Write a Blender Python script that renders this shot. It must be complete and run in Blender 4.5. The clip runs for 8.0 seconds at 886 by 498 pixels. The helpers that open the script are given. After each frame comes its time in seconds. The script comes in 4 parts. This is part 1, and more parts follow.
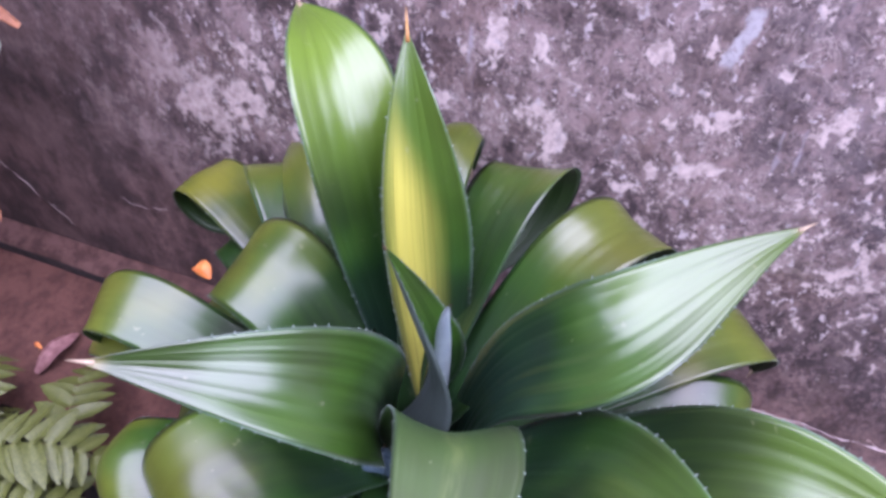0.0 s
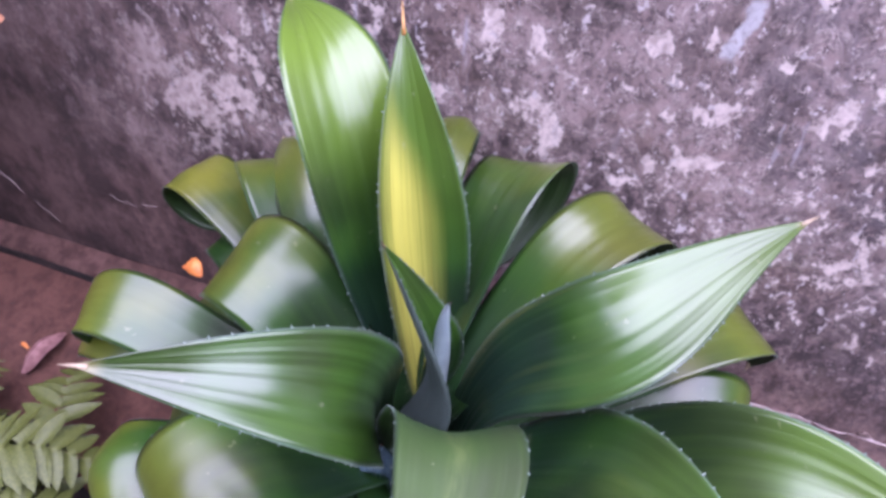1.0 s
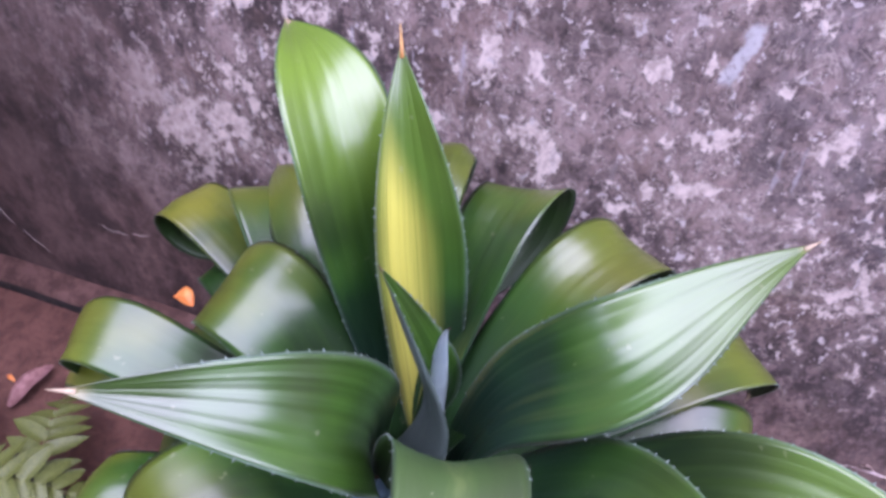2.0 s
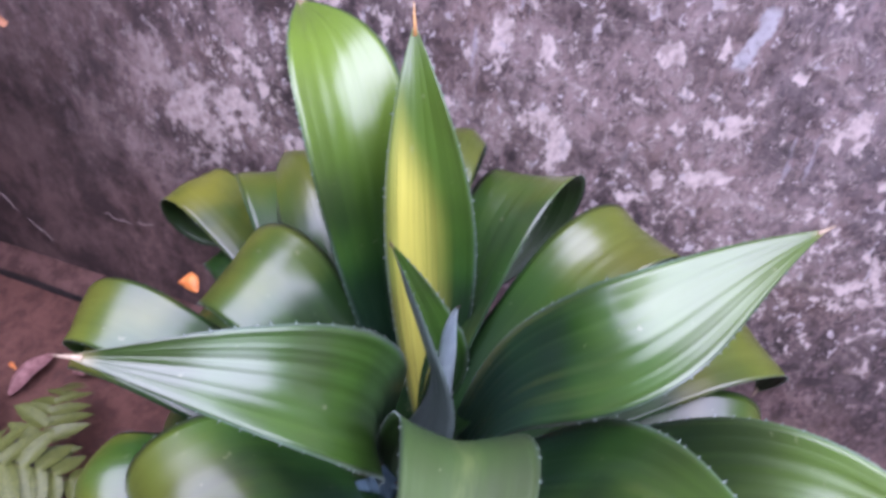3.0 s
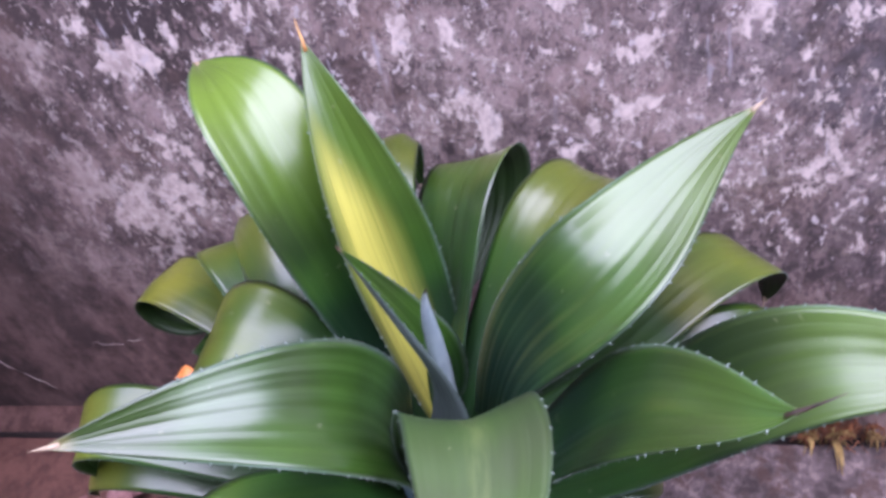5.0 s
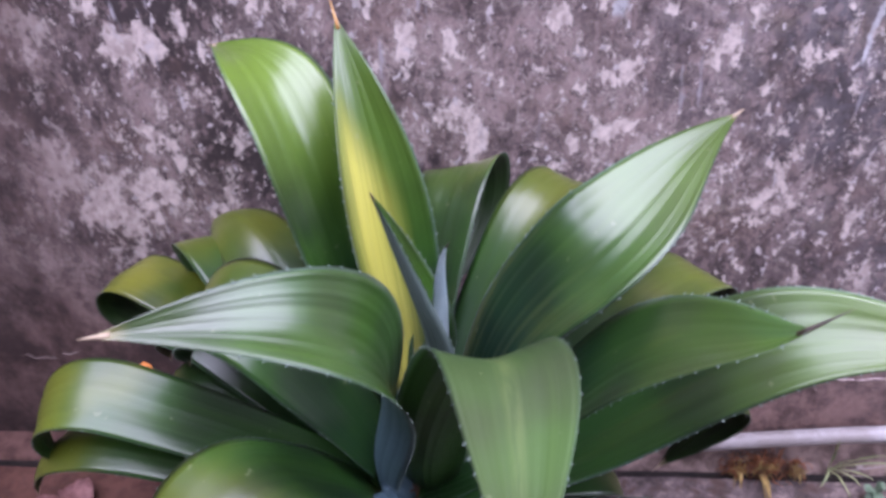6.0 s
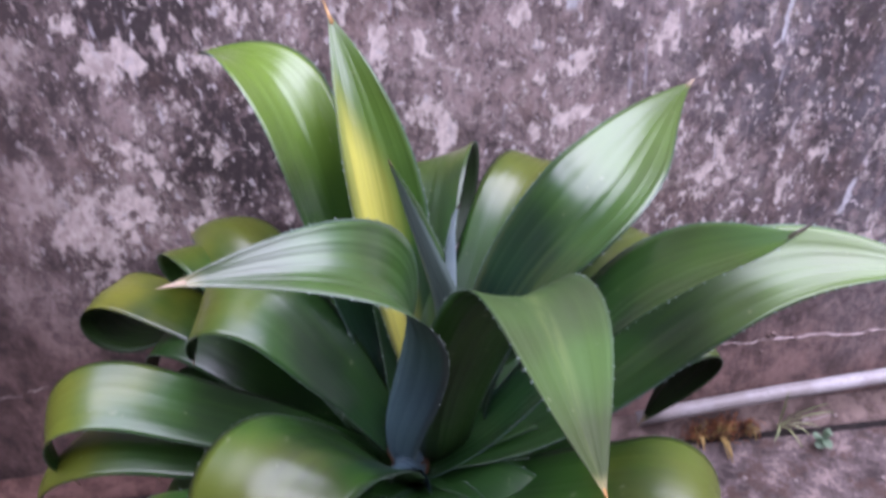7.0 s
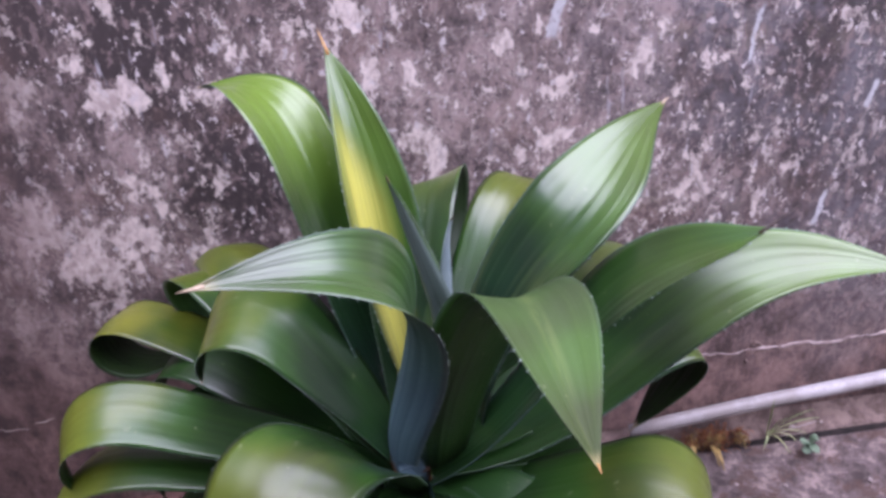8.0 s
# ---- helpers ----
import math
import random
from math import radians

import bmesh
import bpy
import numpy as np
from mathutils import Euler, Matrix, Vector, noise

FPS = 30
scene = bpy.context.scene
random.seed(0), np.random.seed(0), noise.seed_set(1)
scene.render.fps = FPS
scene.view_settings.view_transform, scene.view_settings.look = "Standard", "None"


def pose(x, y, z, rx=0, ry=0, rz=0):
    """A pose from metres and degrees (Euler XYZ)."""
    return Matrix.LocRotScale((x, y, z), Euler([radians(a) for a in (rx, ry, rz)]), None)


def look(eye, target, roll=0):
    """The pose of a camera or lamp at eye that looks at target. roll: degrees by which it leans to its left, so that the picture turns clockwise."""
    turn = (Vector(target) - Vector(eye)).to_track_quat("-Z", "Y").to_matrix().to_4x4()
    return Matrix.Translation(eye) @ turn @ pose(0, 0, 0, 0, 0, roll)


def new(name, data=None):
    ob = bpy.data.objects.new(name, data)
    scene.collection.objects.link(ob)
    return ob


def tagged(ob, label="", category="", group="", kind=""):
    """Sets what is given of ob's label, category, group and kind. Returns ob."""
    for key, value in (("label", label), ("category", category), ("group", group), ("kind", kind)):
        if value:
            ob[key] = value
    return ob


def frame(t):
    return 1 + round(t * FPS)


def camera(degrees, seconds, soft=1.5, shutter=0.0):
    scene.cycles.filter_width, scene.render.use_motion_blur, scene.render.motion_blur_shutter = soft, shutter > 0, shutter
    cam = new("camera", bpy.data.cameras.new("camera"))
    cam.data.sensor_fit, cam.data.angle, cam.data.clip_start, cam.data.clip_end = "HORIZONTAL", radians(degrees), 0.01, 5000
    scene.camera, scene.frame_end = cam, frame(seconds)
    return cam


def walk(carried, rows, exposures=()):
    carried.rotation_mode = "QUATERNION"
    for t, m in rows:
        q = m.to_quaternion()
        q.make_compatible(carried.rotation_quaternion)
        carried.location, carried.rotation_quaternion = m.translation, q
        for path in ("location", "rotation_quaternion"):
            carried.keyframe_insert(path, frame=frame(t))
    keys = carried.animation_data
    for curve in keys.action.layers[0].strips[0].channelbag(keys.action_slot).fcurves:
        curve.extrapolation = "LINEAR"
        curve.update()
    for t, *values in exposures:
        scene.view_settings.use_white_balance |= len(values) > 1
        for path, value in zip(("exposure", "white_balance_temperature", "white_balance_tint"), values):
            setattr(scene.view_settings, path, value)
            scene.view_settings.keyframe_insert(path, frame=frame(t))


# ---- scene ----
cam = camera(55.00, 8.0, soft=3.3, shutter=0.5)
PATH = [
    (0, (0.008, -0.7425, 1.2531), (-0.2005, -0.1484, 0.4762), 3.81),
    (0.5, (-0.0042, -0.7415, 1.2524), (-0.1946, -0.15, 0.4689), 4.57),
    (1, (-0.007, -0.7362, 1.2439), (-0.1975, -0.1418, 0.4627), 4.56),
    (1.5, (-0.0118, -0.734, 1.2342), (-0.1994, -0.1293, 0.4602), 5.07),
    (1.7, (-0.0124, -0.735, 1.233), (-0.2051, -0.1205, 0.468), 4.76),
    (2.8, (-0.0113, -0.7532, 1.2031), (-0.2032, -0.106, 0.4653), 5.99),
    (3, (-0.0128, -0.7562, 1.203), (-0.2111, -0.12, 0.4574), 5.86),
    (3.5, (-0.0089, -0.7464, 1.2018), (-0.2731, -0.1731, 0.4262), -8.36),
    (4, (0.0085, -0.7254, 1.1869), (-0.2292, -0.1214, 0.4262), -16.04),
    (4.5, (0.026, -0.761, 1.1655), (-0.2085, -0.1109, 0.4428), -15.85),
    (5, (0.0433, -0.7804, 1.1512), (-0.1782, -0.1004, 0.4522), -12.64),
    (5.2, (0.0539, -0.7913, 1.1446), (-0.1751, -0.0938, 0.4656), -10.52),
    (6.3, (-0.118, -0.949, 1.077), (-0.177, 0.648, -0.125), 1.10),
    (6.5, (-0.1401, -0.9537, 1.0671), (-0.1408, -0.1568, 0.4629), 1.25),
    (6.7, (-0.1578, -0.9943, 1.0447), (-0.1293, -0.1909, 0.45), 0.33),
    (7, (-0.1736, -1.0305, 1.054), (-0.1381, -0.1987, 0.5001), -0.74),
    (7.5, (-0.1832, -1.0742, 1.0616), (-0.1405, -0.2158, 0.5504), -1.86),
    (8, (-0.1849, -1.0916, 1.0539), (-0.1331, -0.2336, 0.5428), -2.00),
]
walk(cam, [(t, look(eye, target, roll)) for t, eye, target, roll in PATH],
     exposures=[(0.0, 1.90, 5450, 41), (0.5, 1.94, 5450, 41), (3.5, 1.84, 5450, 38), (4.0, 1.94, 5460, 38), (4.5, 2.02, 5480, 39), (5.0, 1.88, 5500, 37), (6.5, 1.68, 5570, 33), (7.5, 1.76, 5620, 32), (8.0, 1.73, 5650, 32)])

# ---- world, light, exposure ----
world = bpy.data.worlds.new("sky")
scene.world = world
world.use_nodes = True
wn = world.node_tree
sky = wn.nodes.new("ShaderNodeTexSky")
sky.sky_type = "NISHITA"
sky.sun_disc = False
sky.sun_elevation = radians(66)
sky.sun_rotation = radians(165)
sky.air_density, sky.dust_density, sky.ozone_density = 1.0, 1.5, 1.0
wn.links.new(sky.outputs[0], wn.nodes["Background"].inputs[0])
wn.nodes["Background"].inputs[1].default_value = 0.05
sun_data = bpy.data.lights.new("sun", "SUN")
sun_data.energy, sun_data.angle, sun_data.color = 4.3, radians(112), (1.0, 0.96, 0.955)
sun = new("sun", sun_data)
sun.matrix_world = look((1.15, -1.50, 4.35), (0.0, -0.1, 0.4))


# ---- small tools ----
def mesh_object(name, bm, material, parent=None, label="", smooth=True):
    me = bpy.data.meshes.new(name)
    bm.normal_update()
    bm.to_mesh(me)
    bm.free()
    for p in me.polygons:
        p.use_smooth = smooth
    if material:
        me.materials.append(material)
    ob = new(name, me)
    if parent:
        ob.parent = parent
    if label:
        ob["label"] = label
    return ob


def part(name, bm, material, parent, label="", smooth=True):
    return mesh_object(name, bm, material, parent, label, smooth)


def group_empty(name, at):
    ob = new(name)
    ob.location = at
    ob.empty_display_size = 0.05
    return ob


def sweep(bm, pts, radii, sides=10, cap=True):
    """A round tube through points, with a radius at each."""
    pts = [Vector(p) for p in pts]
    rings = []
    ref = Vector((0, 0, 1))
    for i, p in enumerate(pts):
        t = (pts[min(i + 1, len(pts) - 1)] - pts[max(i - 1, 0)]).normalized()
        if abs(t.dot(ref)) > 0.95:
            ref = Vector((1, 0, 0))
        a = t.cross(ref).normalized()
        b = t.cross(a).normalized()
        ring = []
        for k in range(sides):
            w = 2 * math.pi * k / sides
            ring.append(bm.verts.new(p + (a * math.cos(w) + b * math.sin(w)) * radii[i]))
        rings.append(ring)
    for r0, r1 in zip(rings, rings[1:]):
        for k in range(sides):
            bm.faces.new((r0[k], r0[(k + 1) % sides], r1[(k + 1) % sides], r1[k]))
    if cap:
        bm.faces.new(rings[0][::-1])
        bm.faces.new(rings[-1])


class Nodes:
    """Short hand for node trees."""

    def __init__(self, name):
        self.mat = bpy.data.materials.new(name)
        self.mat.use_nodes = True
        self.t = self.mat.node_tree
        self.bsdf = self.t.nodes["Principled BSDF"]

    def put(self, socket, value):
        if isinstance(value, bpy.types.NodeSocket):
            self.t.links.new(value, socket)
        elif isinstance(value, (tuple, list)) and len(value) == 3 and socket.type == "RGBA":
            socket.default_value = (*value, 1)
        else:
            socket.default_value = value

    def math(self, op, a, b=0.0, c=0.0, clamp=False):
        n = self.t.nodes.new("ShaderNodeMath")
        n.operation, n.use_clamp = op, clamp
        for i, v in enumerate((a, b, c)):
            self.put(n.inputs[i], v)
        return n.outputs[0]

    def mix(self, fac, a, b, blend="MIX"):
        n = self.t.nodes.new("ShaderNodeMix")
        n.data_type, n.blend_type = "RGBA", blend
        self.put(n.inputs[0], fac)
        self.put(n.inputs[6], a)
        self.put(n.inputs[7], b)
        return n.outputs[2]

    def ramp(self, fac, lo, hi, smooth=True):
        n = self.t.nodes.new("ShaderNodeMapRange")
        n.interpolation_type = "SMOOTHSTEP" if smooth else "LINEAR"
        self.put(n.inputs[0], fac)
        n.inputs[1].default_value, n.inputs[2].default_value = lo, hi
        return n.outputs[0]

    def coords(self, kind="Object", scale=(1, 1, 1), move=(0, 0, 0), turn=(0, 0, 0)):
        n = self.t.nodes.new("ShaderNodeTexCoord")
        m = self.t.nodes.new("ShaderNodeMapping")
        m.inputs["Scale"].default_value = scale
        m.inputs["Location"].default_value = move
        m.inputs["Rotation"].default_value = turn
        self.t.links.new(n.outputs[kind], m.inputs[0])
        return m.outputs[0]

    def noise(self, vec, scale, detail=4.0, rough=0.55, twist=0.0):
        n = self.t.nodes.new("ShaderNodeTexNoise")
        self.put(n.inputs["Vector"], vec)
        n.inputs["Scale"].default_value, n.inputs["Detail"].default_value = scale, detail
        n.inputs["Roughness"].default_value, n.inputs["Distortion"].default_value = rough, twist
        return n.outputs[0]

    def split(self, vec):
        n = self.t.nodes.new("ShaderNodeSeparateXYZ")
        self.put(n.inputs[0], vec)
        return n.outputs

    def bump(self, height, strength, distance, normal=None):
        n = self.t.nodes.new("ShaderNodeBump")
        n.inputs["Strength"].default_value, n.inputs["Distance"].default_value = strength, distance
        self.put(n.inputs["Height"], height)
        if normal is not None:
            self.put(n.inputs["Normal"], normal)
        return n.outputs[0]

    def done(self, color, rough, normal=None, **more):
        self.put(self.bsdf.inputs["Base Color"], color)
        self.put(self.bsdf.inputs["Roughness"], rough)
        if normal is not None:
            self.put(self.bsdf.inputs["Normal"], normal)
        for key, value in more.items():
            self.put(self.bsdf.inputs[key.replace("_", " ")], value)
        return self.mat


# ---- materials ----
def wall_material():
    n = Nodes("stained_plaster")
    c = n.coords()
    x, y, z = n.split(c)
    streak = n.coords(scale=(1, 1, 0.7))
    big = n.noise(streak, 3.0, 6, 0.62)
    cloud = n.noise(streak, 7.5, 12, 0.76)
    mid = n.noise(n.coords(scale=(1, 1, 0.75), move=(3, 0, 1)), 27.0, 10, 0.76, 0.15)
    fine = n.noise(streak, 90.0, 6, 0.72)
    grain = n.noise(c, 300.0, 3, 0.65)
    low = n.ramp(z, WALL_BAND_LOW, WALL_BAND_HIGH)
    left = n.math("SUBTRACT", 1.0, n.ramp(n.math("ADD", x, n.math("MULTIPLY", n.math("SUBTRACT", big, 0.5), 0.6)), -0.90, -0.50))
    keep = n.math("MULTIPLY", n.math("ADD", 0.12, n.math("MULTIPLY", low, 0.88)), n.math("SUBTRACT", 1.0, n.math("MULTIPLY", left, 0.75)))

    def spots(rows, wobble):
        """Soft oval patches: x, z, half width, half height, lean."""
        wx = n.math("ADD", x, n.math("MULTIPLY", n.math("SUBTRACT", mid, 0.5), wobble))
        wz = n.math("ADD", z, n.math("MULTIPLY", n.math("SUBTRACT", fine, 0.5), wobble))
        total = None
        for px, pz, rx, rz, lean in rows:
            dz = n.math("SUBTRACT", wz, pz)
            dx = n.math("DIVIDE", n.math("SUBTRACT", n.math("SUBTRACT", wx, px), n.math("MULTIPLY", dz, lean)), rx)
            dz = n.math("DIVIDE", dz, rz)
            d = n.math("SQRT", n.math("ADD", n.math("MULTIPLY", dx, dx), n.math("MULTIPLY", dz, dz)))
            s = n.math("SUBTRACT", 1.0, n.ramp(d, 0.35, 1.5))
            total = s if total is None else n.math("MAXIMUM", total, s)
        return total

    # plaster from dark and damp to worn pink limewash, in ragged patches
    tone = n.math("ADD", cloud, n.math("MULTIPLY", n.math("SUBTRACT", mid, 0.5), 0.40))
    tone = n.math("ADD", tone, n.math("MULTIPLY", n.math("SUBTRACT", big, 0.5), 0.35))
    tone = n.math("ADD", tone, n.math("SUBTRACT", n.math("MULTIPLY", spots(SMEARS, 0.10), 0.11), n.math("MULTIPLY", spots(DAMP_PATCHES, 0.14), 0.13)))
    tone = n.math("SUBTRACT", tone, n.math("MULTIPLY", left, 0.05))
    tone = n.math("ADD", n.math("MULTIPLY", n.math("SUBTRACT", tone, 0.5), 1.12), n.math("ADD", 0.482, n.math("MULTIPLY", n.math("SUBTRACT", n.noise(n.coords(scale=(1, 1, 0.45), move=(7, 0, 4)), 40.0, 8, 0.76), 0.5), 0.50)))
    col = n.mix(n.ramp(tone, 0.35, 0.52), (0.036, 0.026, 0.025), (0.140, 0.105, 0.098))
    col = n.mix(n.ramp(tone, 0.50, 0.63), col, (0.285, 0.220, 0.204))
    warm = n.ramp(n.noise(c, 6.0, 6, 0.65), 0.50, 0.66)
    col = n.mix(n.math("MULTIPLY", warm, 0.40), col, (0.160, 0.098, 0.078))
    cool = n.math("MULTIPLY", n.ramp(n.math("ADD", x, n.math("MULTIPLY", z, 0.8)), 0.45, 1.0), n.ramp(n.noise(c, 9.0, 8, 0.7), 0.40, 0.60))
    col = n.mix(n.math("MULTIPLY", cool, 0.7), col, (0.190, 0.178, 0.196))
    olive = n.math("MULTIPLY", n.ramp(n.noise(n.coords(move=(2, 0, 9)), 12.0, 8, 0.72), 0.53, 0.64), n.ramp(x, -0.1, 0.2))
    col = n.mix(n.math("MULTIPLY", olive, 0.45), col, (0.175, 0.142, 0.108))
    dark_right = n.math("MULTIPLY", n.ramp(n.math("ADD", x, n.math("MULTIPLY", n.math("SUBTRACT", big, 0.5), 0.5)), 0.28, 0.52), n.ramp(cloud, 0.36, 0.56))
    col = n.mix(n.math("MULTIPLY", dark_right, 0.6), col, (0.082, 0.074, 0.076))
    # dark pitting and a dapple of thin wash
    pits = n.math("MULTIPLY", n.ramp(n.noise(c, 64.0, 9, 0.80), 0.515, 0.58), 0.70)
    col = n.mix(pits, col, (0.045, 0.031, 0.032))
    dapple = n.math("MULTIPLY", n.ramp(n.noise(streak, 62.0, 6, 0.72), 0.52, 0.60), n.math("SUBTRACT", 1.0, n.math("MULTIPLY", left, 0.8)))
    col = n.mix(n.math("MULTIPLY", dapple, 0.45), col, (0.31, 0.228, 0.213))
    mottle = n.math("ADD", 0.50, n.math("MULTIPLY", n.noise(streak, 110.0, 8, 0.82), 1.0))
    col = n.mix(1.0, col, mottle, "MULTIPLY")
    # crisp flakes of thicker limewash
    flake = n.math("ADD", mid, n.math("ADD", n.math("MULTIPLY", n.math("SUBTRACT", cloud, 0.5), 0.30), n.math("MULTIPLY", spots(WASH_PATCHES + WASH_PATCHES_LEFT, 0.05), 0.12)))
    wash = n.math("MULTIPLY", n.ramp(n.math("ADD", flake, n.math("MULTIPLY", n.math("SUBTRACT", fine, 0.5), 0.30)), 0.552, 0.584), n.math("MULTIPLY", keep, n.math("SUBTRACT", 1.0, n.math("MULTIPLY", dark_right, 0.55))), clamp=True)
    # thin curved rims where older coats have lifted
    ridge = n.math("SUBTRACT", 1.0, n.ramp(n.math("ABSOLUTE", n.math("SUBTRACT", n.noise(n.coords(move=(5, 0, 2)), 21.0, 6, 0.66, 0.6), 0.5)), 0.006, 0.030))
    rims = n.math("MULTIPLY", ridge, n.math("MULTIPLY", n.ramp(tone, 0.43, 0.55), n.ramp(fine, 0.40, 0.52)))
    wash = n.math("MAXIMUM", wash, n.math("MULTIPLY", rims, n.math("MULTIPLY", keep, 0.5)))
    pale = n.mix(n.ramp(fine, 0.36, 0.64), (0.36, 0.292, 0.262), (0.66, 0.575, 0.525))
    col = n.mix(n.math("MULTIPLY", wash, 0.9), col, pale)
    # tiny bright chips
    chips = n.ramp(n.noise(streak, 78.0, 4, 0.62), 0.615, 0.655)
    col = n.mix(n.math("MULTIPLY", chips, keep), col, (0.48, 0.43, 0.42))
    # drips of old paint and whitish scratches running down
    scratch = n.ramp(n.noise(n.coords(scale=(1, 1, 0.16), turn=(0, radians(9), 0)), 44.0, 4, 0.6), 0.63, 0.67)
    scratch = n.math("MULTIPLY", scratch, n.math("MULTIPLY", n.ramp(z, 0.45, 0.75), n.ramp(big, 0.42, 0.55)))
    col = n.mix(n.math("MULTIPLY", scratch, 0.8), col, (0.42, 0.40, 0.43))
    drip = None
    for px, pz, half, width, lean in DRIPS:
        dx = n.math("SUBTRACT", n.math("SUBTRACT", x, px), n.math("MULTIPLY", n.math("SUBTRACT", z, pz), lean))
        dx = n.math("ABSOLUTE", n.math("ADD", dx, n.math("MULTIPLY", n.math("SUBTRACT", mid, 0.5), 0.03)))
        a = n.math("SUBTRACT", 1.0, n.ramp(dx, width * 0.5, width))
        b = n.math("SUBTRACT", 1.0, n.ramp(n.math("ABSOLUTE", n.math("SUBTRACT", z, pz)), half * 0.7, half))
        s = n.math("MULTIPLY", a, b)
        drip = s if drip is None else n.math("MAXIMUM", drip, s)
    col = n.mix(n.math("MULTIPLY", drip, n.ramp(fine, 0.3, 0.5)), col, (0.46, 0.455, 0.465))
    # brown damp at the foot; left end darker brown with its shade painted in
    foot = n.math("SUBTRACT", 1.0, n.ramp(n.math("ADD", z, n.math("MULTIPLY", n.math("SUBTRACT", big, 0.5), 0.4)), 0.12, 0.34))
    rough_cast = n.math("ADD", cloud, n.math("MULTIPLY", n.math("SUBTRACT", mid, 0.5), 0.7))
    damp = n.mix(n.ramp(rough_cast, 0.38, 0.62), (0.062, 0.036, 0.031), (0.245, 0.145, 0.122))
    damp = n.mix(1.0, damp, mottle, "MULTIPLY")
    col = n.mix(n.math("MULTIPLY", foot, 0.75), col, damp)
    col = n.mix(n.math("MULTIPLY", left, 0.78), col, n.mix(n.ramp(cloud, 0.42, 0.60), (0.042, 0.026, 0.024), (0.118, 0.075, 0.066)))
    height = n.math("ADD", n.math("MULTIPLY", wash, 0.6), n.math("ADD", n.math("MULTIPLY", fine, 0.6), n.math("MULTIPLY", grain, 0.3)))
    return n.done(col, n.math("ADD", 0.7, n.math("MULTIPLY", fine, 0.25)), n.bump(height, 0.8, 0.004))


def ground_material():
    n = Nodes("worn_concrete")
    c = n.coords()
    x, y, z = n.split(c)
    big, mid, fine = n.noise(c, 4.0, 4, 0.6), n.noise(c, 20.0, 12, 0.80), n.noise(c, 120.0, 4, 0.65)
    col = n.mix(n.ramp(mid, 0.40, 0.52), (0.045, 0.031, 0.028), (0.120, 0.090, 0.085))
    col = n.mix(n.ramp(mid, 0.50, 0.62), col, (0.31, 0.235, 0.215))
    col = n.mix(n.math("MULTIPLY", n.ramp(n.noise(c, 11.0, 10, 0.78), 0.50, 0.58), 0.85), col, (0.080, 0.044, 0.032))
    red = n.mix(n.ramp(mid, 0.4, 0.6), (0.075, 0.028, 0.018), (0.150, 0.064, 0.044))
    left = n.math("SUBTRACT", 1.0, n.ramp(n.math("ADD", x, n.math("MULTIPLY", big, 0.4)), -0.5, 0.1))
    stain = n.math("MULTIPLY", n.ramp(n.math("ADD", x, n.math("MULTIPLY", mid, 0.3)), -1.9, -1.5), n.ramp(n.math("ADD", y, n.math("MULTIPLY", mid, 0.3)), -1.2, -0.8))
    stain = n.math("MULTIPLY", stain, n.math("SUBTRACT", 1.0, n.ramp(y, 0.02, 0.15)))
    col = n.mix(n.math("MULTIPLY", left, stain), col, red)
    col = n.mix(n.math("MULTIPLY", n.ramp(fine, 0.55, 0.75), 0.5), col, (0.05, 0.036, 0.03))
    height = n.math("ADD", mid, n.math("MULTIPLY", fine, 0.4))
    col = n.mix(1.0, col, (0.85, 0.85, 0.85), "MULTIPLY")
    return n.done(col, 0.85, n.bump(height, 0.7, 0.008))


def mortar_material():
    n = Nodes("mossy_mortar")
    c = n.coords()
    x, y, z = n.split(c)
    mid, fine = n.noise(c, 22.0, 8, 0.72), n.noise(c, 120.0, 4, 0.65)
    col = n.mix(n.ramp(mid, 0.4, 0.6), (0.070, 0.046, 0.038), (0.19, 0.135, 0.115))
    dark = n.mix(n.ramp(mid, 0.4, 0.6), (0.058, 0.026, 0.019), (0.120, 0.062, 0.050))
    col = n.mix(n.math("SUBTRACT", 1.0, n.ramp(x, -0.5, 0.1)), col, dark)
    return n.done(col, 0.9, n.bump(n.math("ADD", mid, n.math("MULTIPLY", fine, 0.4)), 0.7, 0.006))


